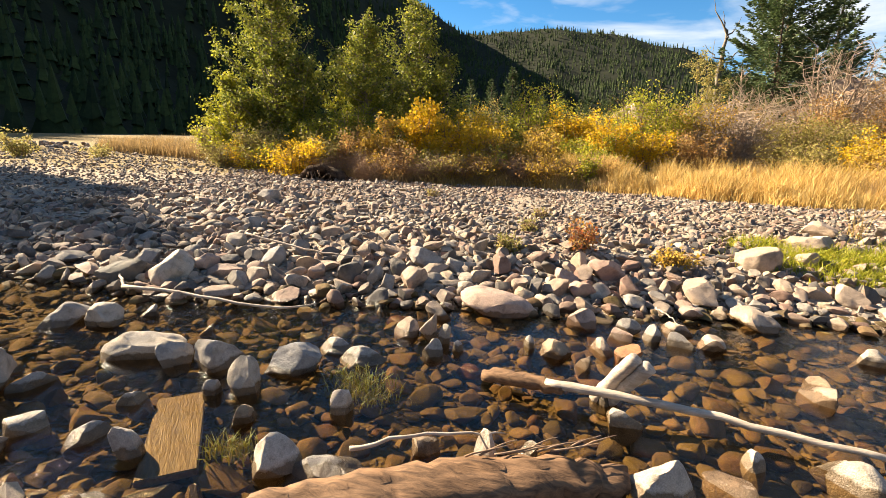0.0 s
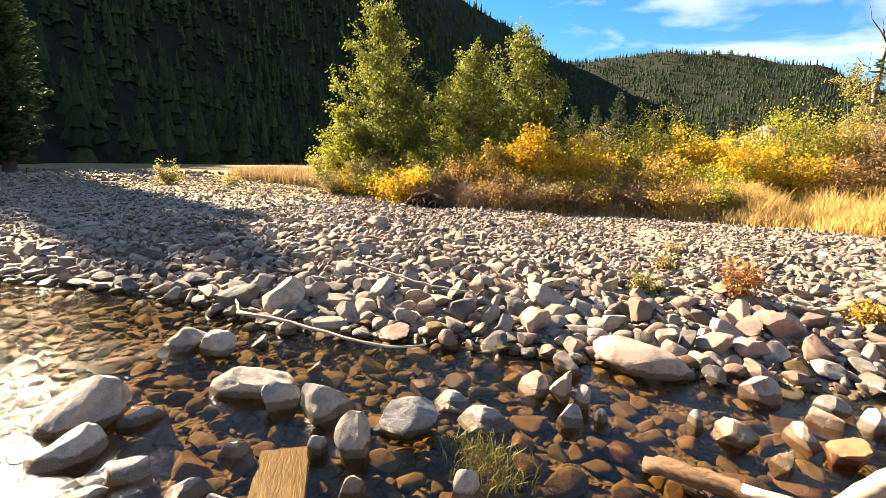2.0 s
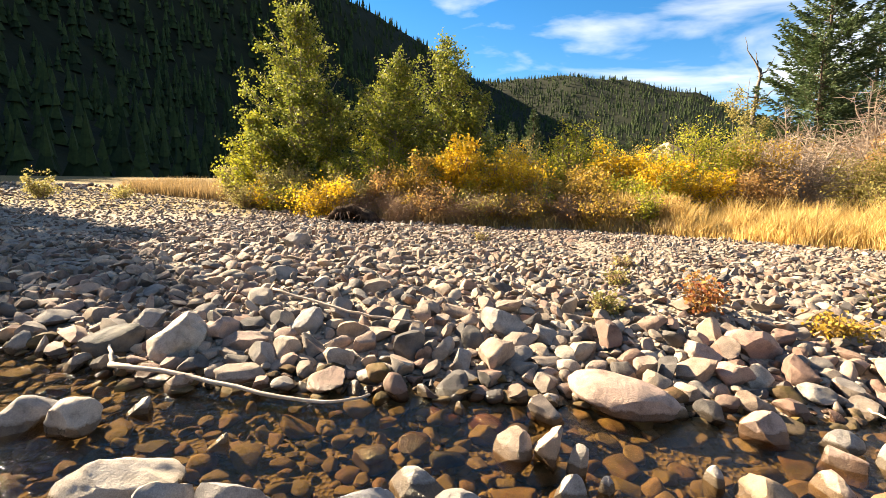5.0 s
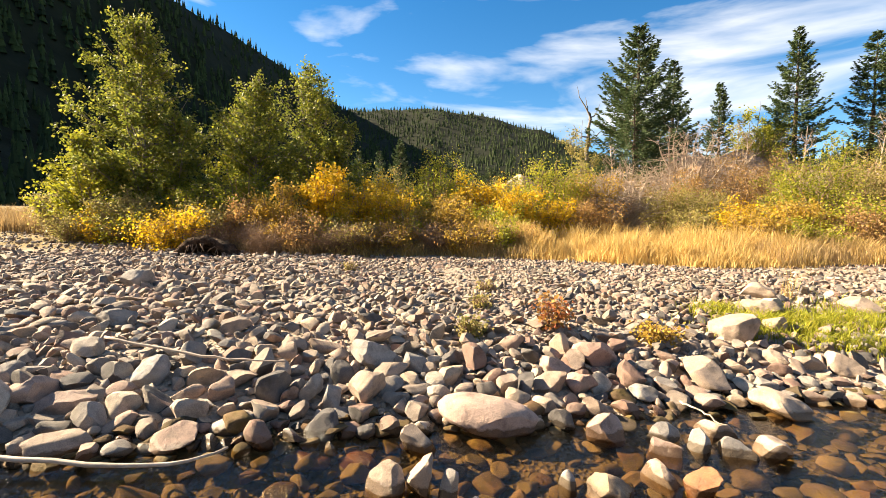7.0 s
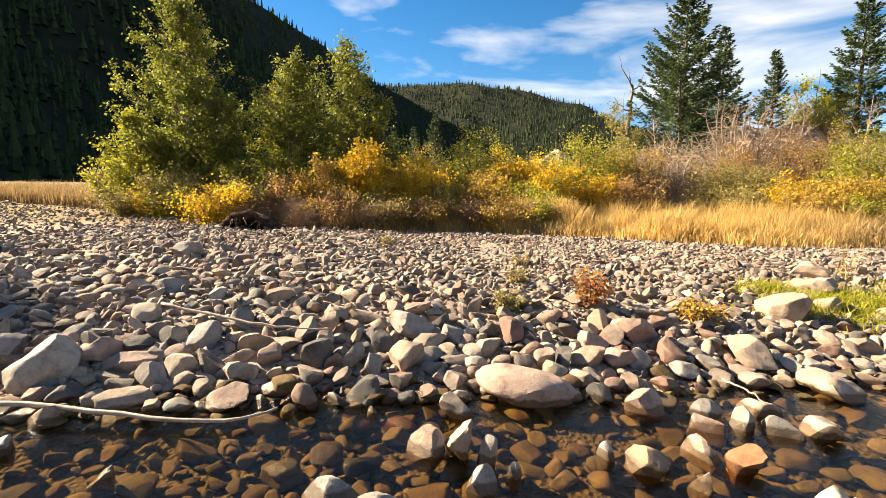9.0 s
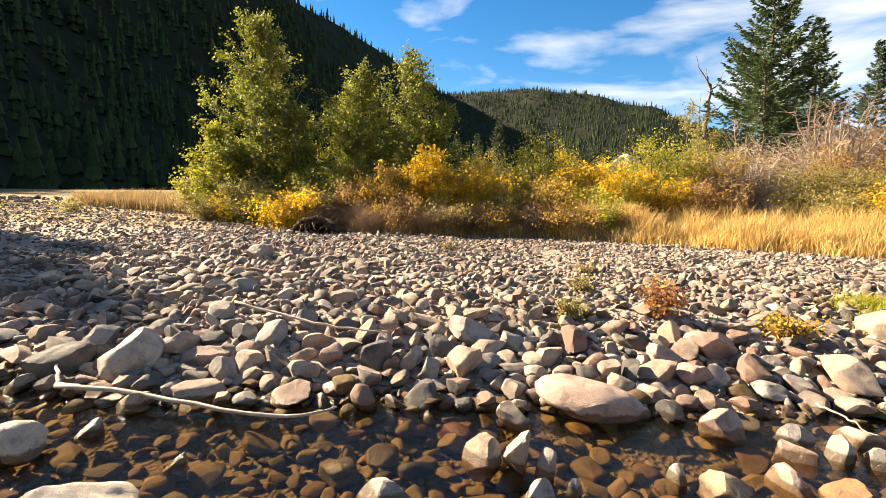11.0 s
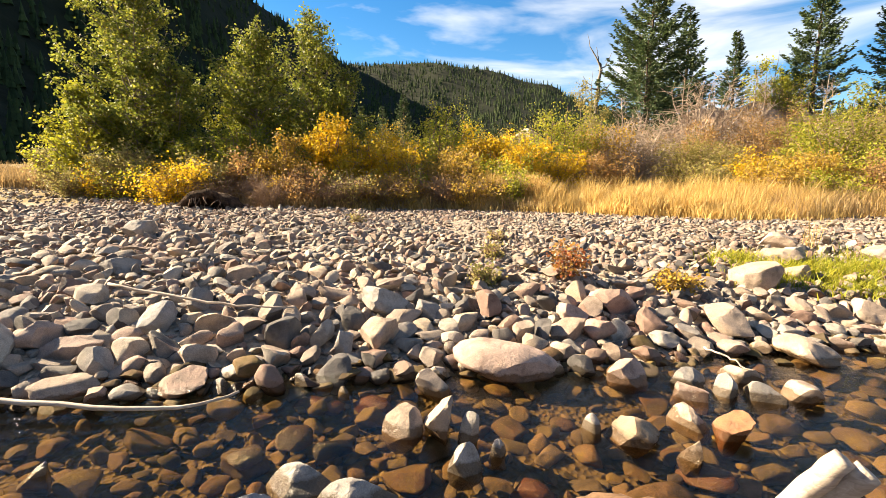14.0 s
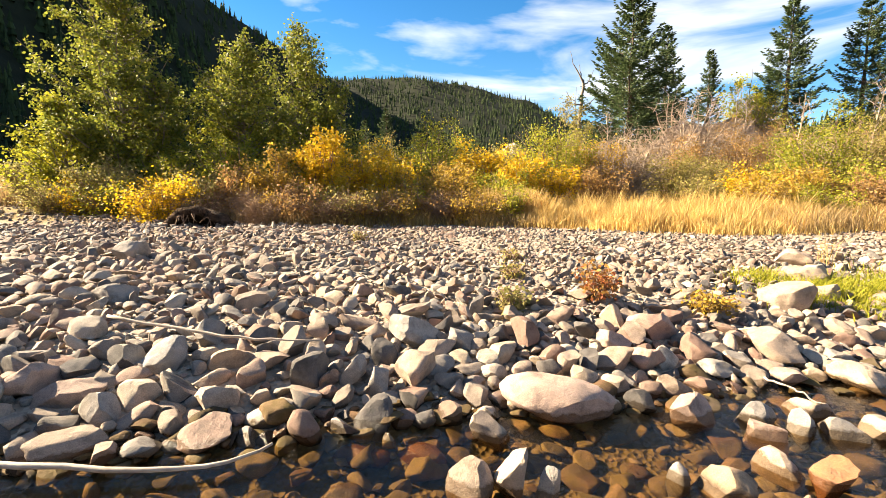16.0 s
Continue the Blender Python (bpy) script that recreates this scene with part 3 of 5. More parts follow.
def conifer(x, y, height, width, seed, label):
    rng = np.random.default_rng(seed)
    base = Vector((x, y, float(ground_z(x, y)) - 0.1))
    tree = tagged(new("conifer"), label, "tree")
    tree.location = base
    spine = bend([(0, 0, 0), (0.1, 0.05, height * 0.5), (0, 0, height)], 8, 0.02, seed)
    v, f = tube(spine, np.linspace(0.02 * height, 0.01, 8), 7, 0.06, seed)
    part("trunk", mesh_from("trunk", v, f, DARK_BARK), tree)
    heap, wood = Heap(), Heap()
    whorls = int(height * 3.2)
    grain = 0.055 + 0.006 * height
    for k in range(whorls):
        u = (k + rng.uniform(0, 0.8)) / whorls
        z = height * (0.05 + 0.94 * u)
        taper = min(1.0, 1.18 * (1 - u) ** 0.85 + 0.03) * (0.7 + 0.3 * ease(0.0, 0.16, u))
        for q in range(rng.integers(5, 9)):
            a = rng.uniform(0, 2 * np.pi)
            long = width * 0.5 * taper * rng.uniform(0.5, 1.18) + 0.08
            out = np.array([math.cos(a), math.sin(a), 0])
            side = np.array([-math.sin(a), math.cos(a), 0])
            lift = rng.uniform(-0.45, 0.05) + 0.75 * u
            s = np.linspace(0.0, 1.0, 6)
            line = np.array([0, 0, z]) + out * (s * long)[:, None]
            line[:, 2] += long * (lift * s + 0.28 * s * s * s)
            wood.add(*tube(line, np.linspace(0.006 + 0.008 * long, 0.004, 6), 3))
            n = int(10 + 34 * long)
            w = rng.uniform(0.12, 1.02, n) ** 0.8
            spread = (0.30 * long * (1.05 - w) + 0.06) * rng.uniform(-1, 1, n)
            at = np.stack([np.interp(w, s, line[:, m]) for m in range(3)], -1) + side * spread[:, None] + out * (0.5 * np.abs(spread))[:, None]
            at[:, 2] += rng.normal(-0.03, 0.05, n) - 0.22 * np.abs(spread)
            d = out * rng.uniform(0.5, 1.1, n)[:, None] + side * (np.sign(spread) * rng.uniform(0.1, 0.9, n))[:, None]
            d[:, 2] += rng.uniform(-0.35, 0.35, n)
            d *= (grain * rng.uniform(0.9, 2.2, n) / np.linalg.norm(d, axis=1))[:, None]
            cross = np.cross(d, rng.normal(size=(n, 3)))
            cross *= (grain * rng.uniform(0.3, 0.5, n) / (np.linalg.norm(cross, axis=1) + 1e-9))[:, None]
            v = np.stack([at - d * 0.3, at + cross, at + d, at - cross], 1)
            heap.add(v.reshape(-1, 3), np.arange(n * 4).reshape(-1, 4))
    part("branchwork", wood.mesh("branchwork", DARK_BARK), tree)
    part("crown", heap.mesh("crown", LEAF["needle"], False), tree)
    return tree


def leafy(name, x, y, height, width, seed, leaf, count, size, stems, label, wood, category="bush", upright=0.75, low=0.12, tree_trunk=0.0, sink=0.05, twigs=7, stout=1.0):
    """A shrub or a many-stemmed small tree: stems with twigs, and leaves gathered along the twigs."""
    rng = np.random.default_rng(seed)
    thing = tagged(new(name), label, category)
    thing.location = (x, y, float(ground_z(x, y)) - sink)
    heap, spots = Heap(), []
    for k in range(stems):
        a = 2 * np.pi * (k + rng.uniform(0, 1)) / stems
        lean = rng.uniform(0.15, 1.0) ** 0.7
        top = np.array([math.cos(a) * lean * width * 0.42, math.sin(a) * lean * width * 0.42, height * (1 - (1 - upright) * lean) * rng.uniform(0.55, 1.06)])
        root = np.array([math.cos(a), math.sin(a), 0]) * width * 0.06
        line = bend([root, root + (top - root) * (0.35, 0.35, 0.5), top], 7, 0.02 * height, seed * 31 + k)
        heap.add(*tube(line, stout * np.linspace(0.009 * height + 0.006, 0.004, 7), 4))
        for q in range(twigs):
            u = rng.uniform(low, 1.0)
            at = np.array([np.interp(u * 6, np.arange(7), line[:, n]) for n in range(3)])
            w = rng.normal(size=3) * (1, 1, 0.5) + (0, 0, 0.45)
            w[:2] += at[:2] / (width + 0.1) * 1.2
            w /= np.linalg.norm(w)
            long = rng.uniform(0.10, 0.34) * width * (1.15 - 0.6 * u)
            end = at + w * long
            spots.append((at, end))
    heap.add(*twig_tubes([a for a, b in spots], [b for a, b in spots], stout * (0.003 * height ** 0.5 + 0.002), stout * 0.0018, rng))
    if tree_trunk:
        line = bend([(0, 0, 0), (0.05, 0, height * 0.45), (0.1, 0.05, height * 0.93)], 9, 0.03, seed)
        heap.add(*tube(line, np.linspace(tree_trunk, 0.01, 9), 8, 0.05, seed))
    part("trunk" if tree_trunk else "branchwork", heap.mesh("branchwork", wood), thing)
    if count:
        a, b = np.array([s[0] for s in spots]), np.array([s[1] for s in spots])
        weight = rng.uniform(0.08, 1.0, len(a)) ** 2
        pick = rng.choice(len(a), count, p=weight / weight.sum())
        u = rng.uniform(0.1, 1.1, count)[:, None]
        spread = 0.028 * width + 0.03
        at = a[pick] + (b[pick] - a[pick]) * u + rng.normal(0, spread, (count, 3))
        at[:, 2] = np.maximum(at[:, 2], 0.05)
        v, f = leaves_at(at, size, rng, 0.3)
        part("crown" if tree_trunk else "foliage", mesh_from("foliage", v, f, LEAF[leaf], False), thing)
    return thing


def alder(x, y, height, width, seed, leaf, count, size, label, low=0.06):
    """A small tree: a trunk, limbs that climb outwards, twigs, and leaves in loose clumps; the crown narrows to a ragged top."""
    rng = np.random.default_rng(seed)
    tree = tagged(new("alder_tree"), label, "tree")
    tree.location = (x, y, float(ground_z(x, y)) - 0.08)
    spine = bend([(0, 0, 0), (0.06, 0.03, height * 0.4), (-0.05, 0, height * 0.75), (0.03, 0, height)], 12, 0.02, seed)
    v, f = tube(spine, np.linspace(0.012 * height + 0.02, 0.008, 12), 8, 0.05, seed)
    part("trunk", mesh_from("trunk", v, f, BARK), tree)
    wood, a_list, b_list = Heap(), [], []
    limbs = int(26 + 13 * height)
    for k in range(limbs):
        u = low + (0.97 - low) * ((k + rng.uniform()) / limbs)
        start = np.array([np.interp(u * 11, np.arange(12), spine[:, n]) for n in range(3)])
        a = rng.uniform(0, 2 * np.pi)
        reach = width * 0.5 * min(1.0, 1.2 * (1 - u) ** 1.05 + 0.06) * rng.uniform(0.35, 1.2)
        end = start + np.array([math.cos(a) * reach, math.sin(a) * reach, reach * rng.uniform(0.25, 1.0) + 0.1])
        end[2] = min(end[2], height * rng.uniform(0.95, 1.03))
        line = bend([start, start + (end - start) * (0.5, 0.5, 0.35), end], 6, 0.03, seed * 77 + k)
        wood.add(*tube(line, np.linspace(0.0045 * height * (1.2 - u) + 0.007, 0.005, 6), 4))
        for q in range(int(3 + 5 * reach)):
            w = rng.uniform(0.25, 1.0)
            at = np.array([np.interp(w * 5, np.arange(6), line[:, n]) for n in range(3)])
            d = rng.normal(size=3) * (1, 1, 0.7) + (math.cos(a) * 0.5, math.sin(a) * 0.5, 0.5)
            tip = at + d / np.linalg.norm(d) * rng.uniform(0.18, 0.5)
            a_list.append(at)
            b_list.append(tip)
    wood.add(*twig_tubes(a_list, b_list, 0.007, 0.003, rng))
    part("limb", wood.mesh("limb", BARK), tree)
    p, q = np.array(a_list), np.array(b_list)
    weight = rng.uniform(0.05, 1.0, len(p)) ** 2 * np.interp(p[:, 2] / height, (0, 0.45, 0.8, 1), (1.25, 1.0, 0.55, 0.45))
    pick = rng.choice(len(p), count, p=weight / weight.sum())
    at = p[pick] + (q[pick] - p[pick]) * rng.uniform(0.1, 1.15, count)[:, None] + rng.normal(0, 0.085, (count, 3))
    v, f = leaves_at(at, size, rng, 0.35)
    part("crown", mesh_from("crown", v, f, LEAF[leaf], False), tree)
    return tree


ALDER = "many-limbed alder tree with thinning yellow-green leaves behind the bar"
alder(-9.9, 16.4, 7.7, 5.4, 11, "alder", 26000, 0.10, ALDER)
alder(-6.3, 17.2, 5.8, 4.2, 12, "alder", 15000, 0.10, ALDER)
alder(-4.7, 19.0, 6.9, 4.4, 13, "alder", 15000, 0.105, ALDER)
alder(-8.7, 16.2, 4.2, 3.8, 14, "alder", 10000, 0.10, "rounded alder with olive leaves beside taller alders")
alder(-11.0, 15.2, 3.4, 2.8, 15, "lime", 9000, 0.095, "low alder with bright yellow-green leaves at the bar's edge", 0.02)
alder(-3.3, 18.4, 4.6, 2.8, 16, "alder", 7500, 0.10, "slender alder with dull green leaves")
alder(-7.4, 18.6, 5.0, 3.4, 17, "green", 9000, 0.10, "green alder standing behind yellowing ones")

SHRUB = {"yellow": "willow bush with bright yellow autumn leaves", "pale": "low willow with faded straw-green leaves", "green": "willow bush with green and yellow leaves",
         "rust": "rust-brown shrub with thinning leaves", "lime": "willow bush with yellow-green leaves", "olive": "dull olive shrub with sparse leaves",
         "orange": "ochre willow bush with drying leaves", "dead": "leafless grey shrub with bare branching twigs", "twig": "low tangle of bare brown twigs at the bank"}


def shrub(x, y, height, width, kind, seed, thick=1.0):
    bare = kind in ("dead", "twig")
    count = 0 if bare else int((0.4 + 0.6 * thick) * min(9000, 1300 + 1250 * width * height))
    tall = height > 1.45
    return leafy("shrub", x, y, height, width, seed, "olive" if bare else kind, count, 0.075 if tall else 0.062, 30 if bare else 26, SHRUB[kind], DEADWOOD if kind == "dead" else TWIG,
                 upright=0.80 if tall else 0.72, low=0.22 if tall and not bare else 0.05, twigs=(46 if height > 2.5 else 22) if bare else 12, stout=1.7 if kind == "dead" else 1.15)


shrub(-7.0, 12.9, 1.25, 3.1, "yellow", 101, 1.3)
shrub(-8.96, 14.0, 1.61, 2.21, "pale", 102)
shrub(-5.71, 14.5, 2.68, 2.59, "green", 103)
shrub(-4.02, 13.0, 2.03, 1.98, "orange", 104)
shrub(-2.78, 13.0, 2.75, 1.7, "yellow", 105, 1.6)
shrub(-2.11, 15.0, 2.34, 1.87, "yellow", 106)
shrub(-0.99, 14.0, 1.9, 1.99, "yellow", 107)
shrub(0.43, 18.0, 3.39, 3.43, "lime", 108)
shrub(1.98, 16.0, 2.53, 2.08, "yellow", 109)
shrub(3.01, 15.0, 2.30, 2.22, "yellow", 110)
shrub(4.70, 17.0, 3.35, 3.67, "lime", 111)
shrub(6.29, 17.0, 2.93, 3.15, "orange", 112)
shrub(7.24, 16.5, 3.15, 3.65, "dead", 113)
shrub(9.91, 18.0, 2.59, 3.43, "olive", 114)
shrub(13.87, 24.0, 5.67, 5.36, "dead", 115)
shrub(15.84, 22.0, 4.38, 5.03, "rust", 116)
shrub(14.34, 16.0, 4.05, 4.07, "green", 117)
shrub(17.40, 17.0, 3.96, 3.46, "olive", 118)
shrub(18.53, 16.0, 4.19, 3.93, "olive", 119)
shrub(19.74, 15.0, 4.35, 3.76, "rust", 120)
shrub(-2.26, 12.0, 0.86, 2.82, "twig", 121)
shrub(11.81, 14.0, 1.94, 2.30, "orange", 122)
shrub(10.78, 15.0, 1.72, 2.42, "yellow", 123)
shrub(14.07, 14.0, 1.77, 3.93, "lime", 124)
shrub(16.58, 13.5, 1.81, 3.90, "rust", 125)
shrub(-5.9, 12.7, 0.95, 2.2, "twig", 126)
shrub(-0.31, 13.5, 1.52, 1.94, "orange", 127)
shrub(1.05, 14.0, 1.62, 2.27, "orange", 128)
shrub(2.46, 14.0, 1.58, 2.31, "lime", 129)
conifer(16.6, 36, 14.1, 8.2, 200, "tall dark green spruce standing on the bank slope")
conifer(14.6, 32, 9.2, 5.6, 201, "smaller bright green fir in front of a taller spruce")
conifer(21.6, 40, 10.4, 4.5, 202, "dark spruce beside a taller one")
conifer(35.4, 55, 11.6, 4.0, 203, "green spruce on the low hill")
conifer(31.1, 38, 11.7, 5.0, 204, "green spruce on the low hill")
conifer(35.9, 36, 11.2, 4.9, 205, "green spruce on the low hill")
conifer(38.5, 34, 12.8, 5.2, 206, "green spruce on the low hill")
conifer(40.0, 32, 12.6, 5.0, 207, "green spruce on the low hill")
conifer(37.2, 28, 8.1, 5.2, 208, "green spruce on the low hill")
leafy("aspen_tree", 29.4, 40, 6.2, 6.5, 301, "lime", 5000, 0.2, 12, "pale yellow-green aspen on the low hill", BARK, "tree", 0.5, 0.1, 0.08, twigs=14)
leafy("aspen_tree", 11.2, 33, 7.8, 4.4, 302, "pale", 4600, 0.13, 9, "thin pale aspen with sparse leaves", BARK, "tree", 0.5, 0.3, 0.08, twigs=12)

# more shrubs that close the gaps of the thicket and climb the low hill
rng = np.random.default_rng(17)
for n, (x, y, h, w, kind) in enumerate((
        (-1.6, 16.5, 2.5, 2.6, "yellow"), (0.9, 16, 1.9, 2.2, "orange"), (2.6, 18.5, 2.6, 2.6, "olive"), (4.2, 19.5, 2.7, 2.8, "lime"), (6.0, 20, 2.8, 3.0, "orange"),
        (8.2, 19, 3.0, 3.0, "dead"), (9.2, 20.5, 3.2, 3.0, "rust"), (12.0, 19, 2.4, 3.0, "olive"), (12.6, 21.5, 3.2, 3.2, "rust"), (11.2, 24, 3.6, 3.4, "dead"),
        (16.0, 25, 3.6, 4.0, "dead"), (18.5, 24, 4.0, 4.0, "rust"), (19.5, 29, 4.0, 4.5, "dead"), (22.5, 26, 3.8, 4.2, "green"), (21.0, 20, 3.6, 3.6, "olive"),
        (24.5, 22, 4.2, 4.0, "rust"), (27.0, 27, 4.0, 4.5, "lime"), (25.0, 33, 4.2, 5.0, "lime"), (23.0, 17, 4.0, 3.6, "olive"), (27.5, 19, 4.4, 4.0, "olive"),
        (8.6, 26, 3.0, 3.6, "pale"), (5.0, 26, 2.6, 4.0, "olive"), (1.5, 25, 2.8, 4.0, "lime"), (-1.8, 22, 3.0, 3.6, "olive"), (31.0, 24, 4.6, 4.6, "rust"),
        (15.5, 19, 3.2, 3.0, "green"), (18.0, 20.5, 3.4, 3.2, "dead"), (13.0, 30, 3.4, 4.2, "pale"), (17.5, 33, 3.4, 4.4, "rust"), (-7.6, 14.6, 1.9, 2.2, "lime"),
        (-13.2, 16.8, 1.8, 2.4, "pale"), (-8.8, 13.7, 1.2, 2.4, "lime"), (-6.2, 13.5, 1.5, 2.2, "pale"), (-5.3, 13.3, 1.6, 1.9, "rust"), (-4.1, 11.9, 1.0, 2.2, "twig"),
        (-3.2, 12.0, 1.2, 1.9, "rust"), (-1.9, 11.9, 1.0, 2.0, "olive"), (-0.8, 12.0, 1.0, 1.8, "orange"), (0.3, 12.1, 1.05, 2.0, "rust"), (1.4, 12.2, 1.0, 1.9, "orange"), (2.7, 12.6, 1.0, 1.8, "rust"),
        (-1.4, 12.2, 0.9, 2.4, "twig"), (0.6, 12.2, 0.8, 2.2, "twig"), (-9.9, 14.2, 1.3, 2.4, "yellow"), (-10.9, 14.4, 1.1, 2.0, "pale"), (9.6, 12.6, 1.5, 2.2, "orange"), (11.0, 12.3, 1.4, 2.2, "lime"),
        (13.0, 12.6, 1.7, 2.6, "rust"), (8.6, 14.0, 1.5, 2.0, "olive"), (5.8, 15.2, 1.8, 2.2, "rust"), (4.4, 15.4, 1.7, 2.0, "yellow"),
        (-18, 24, 1.6, 3.0, "rust"), (33.0, 30, 4.6, 5.0, "green"))):
    shrub(x, y, h, w, kind, 500 + n, 0.5)

# conifers along the valley, and tall unseen ones added to shade the bar's upstream end
for n, (x, y, h, w) in enumerate(((-3.4, 62, 9.5, 4.0), (-6.5, 66, 8.5, 3.6), (0.5, 72, 7.5, 3.6), (3.5, 78, 8.0, 3.8), (7.5, 74, 7.0, 3.6), (11, 80, 8.0, 4.0), (-10, 70, 9.0, 4.2), (5.8, 68, 6.0, 3.0))):
    conifer(x, y, h, w, 230 + n, "dark conifer standing far down the valley")
for n, (x, y, h, w) in enumerate(((-52, 20.4, 29.5, 6), (-55, 20.2, 30, 6), (-50, 21.2, 26.5, 5.5), (-58, 22.2, 31, 6), (-56, 19.0, 27, 5.5))):
    conifer(x, y, h, w, 250 + n, "tall unseen conifer added to shade the upstream end of the bar")

# ---- boulders and rocks told apart singly ----
ROCK_LABEL = {"pink": "pinkish-grey river rock", "grey": "grey water-worn river rock", "tan": "tan sandstone river rock", "rust": "rust-orange river rock", "brown": "brown wet river rock",
              "red": "reddish-brown blocky river rock", "pale": "pale sun-bleached river rock", "blue": "blue-grey slab of river rock", "dark": "dark wet river boulder"}
rock_count = 0


def river_rock(x, y, w, d, h, yaw, tilt, tone):
    """One rock by its width, depth and height, settled into the ground or the stream bed."""
    global rock_count
    rock_count += 1
    if w < 0.4:
        w, d = 0.92 * w, 0.92 * d
    z = float(ground_z(x, y))
    low = z - 0.25 * h if z > -0.02 else max(z, -0.14)
    top = max(z, 0.0) + h * 0.85
    shapes = BOULDER_SHAPES if w > 0.3 else FINE_SHAPES
    v, f = LOAF if w > 0.75 else shapes[(rock_count * 7) % len(shapes)]
    half = (top - low) / 2
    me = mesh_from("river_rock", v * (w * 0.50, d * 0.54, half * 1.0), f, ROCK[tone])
    me.set_sharp_from_angle(angle=radians(24))
    ob = new("river_rock", me)
    ob.matrix_world = pose(x, y, (top + low) / 2, 6 * math.sin(rock_count * 2.1), tilt, yaw + 7 * math.sin(rock_count))
    place = "standing in the shallow creek" if z < -0.02 else "lying on the gravel bar"
    tagged(ob, f"{ROCK_LABEL[tone]} {place}", "rock", "river rocks")
    taken.take(x, y, 0.40 * max(w, d))
    return ob


river_rock(0.52, 3.12, 0.82, 0.42, 0.28, -19, 6, "pink")
river_rock(1.39, 2.91, 0.32, 0.23, 0.21, -28, 10, "pink")
river_rock(1.80, 2.90, 0.31, 0.22, 0.16, -33, 0, "grey")
river_rock(1.71, 2.68, 0.29, 0.16, 0.13, -34, 0, "pink")
river_rock(1.98, 2.73, 0.21, 0.18, 0.17, -37, 0, "grey")
river_rock(1.53, 2.33, 0.30, 0.21, 0.13, -35, 4, "tan")
river_rock(1.70, 2.19, 0.25, 0.22, 0.20, -39, 20, "rust")
river_rock(2.21, 2.65, 0.32, 0.19, 0.15, -41, 12, "grey")
river_rock(2.48, 2.62, 0.28, 0.24, 0.22, -44, 10, "tan")
river_rock(2.26, 2.95, 0.34, 0.19, 0.13, -38, 4, "tan")
river_rock(1.10, 2.17, 0.34, 0.24, 0.15, -29, 8, "brown")
river_rock(1.34, 1.97, 0.16, 0.14, 0.15, -36, 0, "brown")
river_rock(0.90, 2.27, 0.13, 0.11, 0.12, -25, 0, "grey")
river_rock(-0.21, 2.27, 0.26, 0.22, 0.21, -0, 8, "tan")
river_rock(0.01, 2.25, 0.21, 0.18, 0.29, -5, 5, "tan")
river_rock(-0.01, 2.74, 0.24, 0.21, 0.23, -4, -35, "tan")
river_rock(0.17, 2.16, 0.14, 0.12, 0.21, -10, 10, "grey")
river_rock(0.12, 1.89, 0.19, 0.17, 0.16, -9, 0, "grey")
river_rock(0.30, 2.04, 0.12, 0.10, 0.11, -13, 0, "grey")
river_rock(1.76, 4.12, 0.49, 0.34, 0.29, -25, 8, "red")
river_rock(1.26, 3.91, 0.37, 0.26, 0.19, -20, 0, "pink")
river_rock(1.43, 3.62, 0.35, 0.25, 0.21, -24, 5, "red")
river_rock(0.74, 3.54, 0.21, 0.18, 0.25, -15, 30, "tan")
river_rock(2.72, 3.85, 0.50, 0.35, 0.28, -36, 25, "tan")
river_rock(2.52, 3.42, 0.31, 0.22, 0.21, -37, 0, "pink")
river_rock(3.10, 3.34, 0.52, 0.29, 0.20, -43, 15, "tan")
river_rock(3.67, 4.78, 0.62, 0.43, 0.37, -38, 0, "tan")
river_rock(4.27, 5.00, 0.34, 0.24, 0.23, -41, 0, "tan")
river_rock(4.64, 5.65, 0.55, 0.38, 0.28, -40, 0, "tan")
river_rock(5.11, 6.44, 0.54, 0.30, 0.28, -39, 0, "tan")
river_rock(3.73, 4.24, 0.36, 0.25, 0.19, -42, 0, "tan")
river_rock(4.00, 4.12, 0.36, 0.20, 0.18, -45, 0, "tan")
river_rock(-0.49, 4.03, 0.54, 0.38, 0.27, 4, 6, "grey")
river_rock(-0.46, 3.44, 0.36, 0.31, 0.31, 4, 15, "tan")
river_rock(-0.94, 3.39, 0.21, 0.17, 0.29, 11, 25, "grey")
river_rock(-0.75, 3.32, 0.18, 0.16, 0.26, 9, 10, "grey")
river_rock(-1.27, 3.64, 0.22, 0.18, 0.23, 16, 20, "tan")
river_rock(-1.29, 4.02, 0.23, 0.19, 0.21, 14, 30, "tan")
river_rock(-2.30, 3.54, 0.42, 0.29, 0.23, 29, -25, "blue")
river_rock(-1.80, 3.11, 0.32, 0.27, 0.23, 26, 0, "tan")
river_rock(-1.42, 3.03, 0.39, 0.22, 0.17, 21, -20, "pale")
river_rock(-2.44, 2.98, 0.26, 0.22, 0.23, 35, 0, "grey")
river_rock(-2.73, 3.14, 0.43, 0.30, 0.20, 37, -12, "pink")
river_rock(-3.02, 3.23, 0.38, 0.33, 0.25, 40, -15, "pink")
river_rock(-3.40, 4.77, 0.42, 0.29, 0.24, 33, -18, "grey")
river_rock(-4.30, 6.69, 0.48, 0.33, 0.33, 31, 10, "grey")
river_rock(-1.99, 1.90, 0.18, 0.10, 0.06, 41, 0, "pale")
river_rock(-0.68, 1.78, 0.38, 0.21, 0.12, 13, 0, "grey")
river_rock(1.04, 3.31, 0.27, 0.23, 0.17, -20, 0, "tan")
river_rock(1.98, 3.54, 0.33, 0.23, 0.17, -31, 0, "grey")
river_rock(0.40, 3.28, 0.20, 0.17, 0.13, -10, 0, "grey")
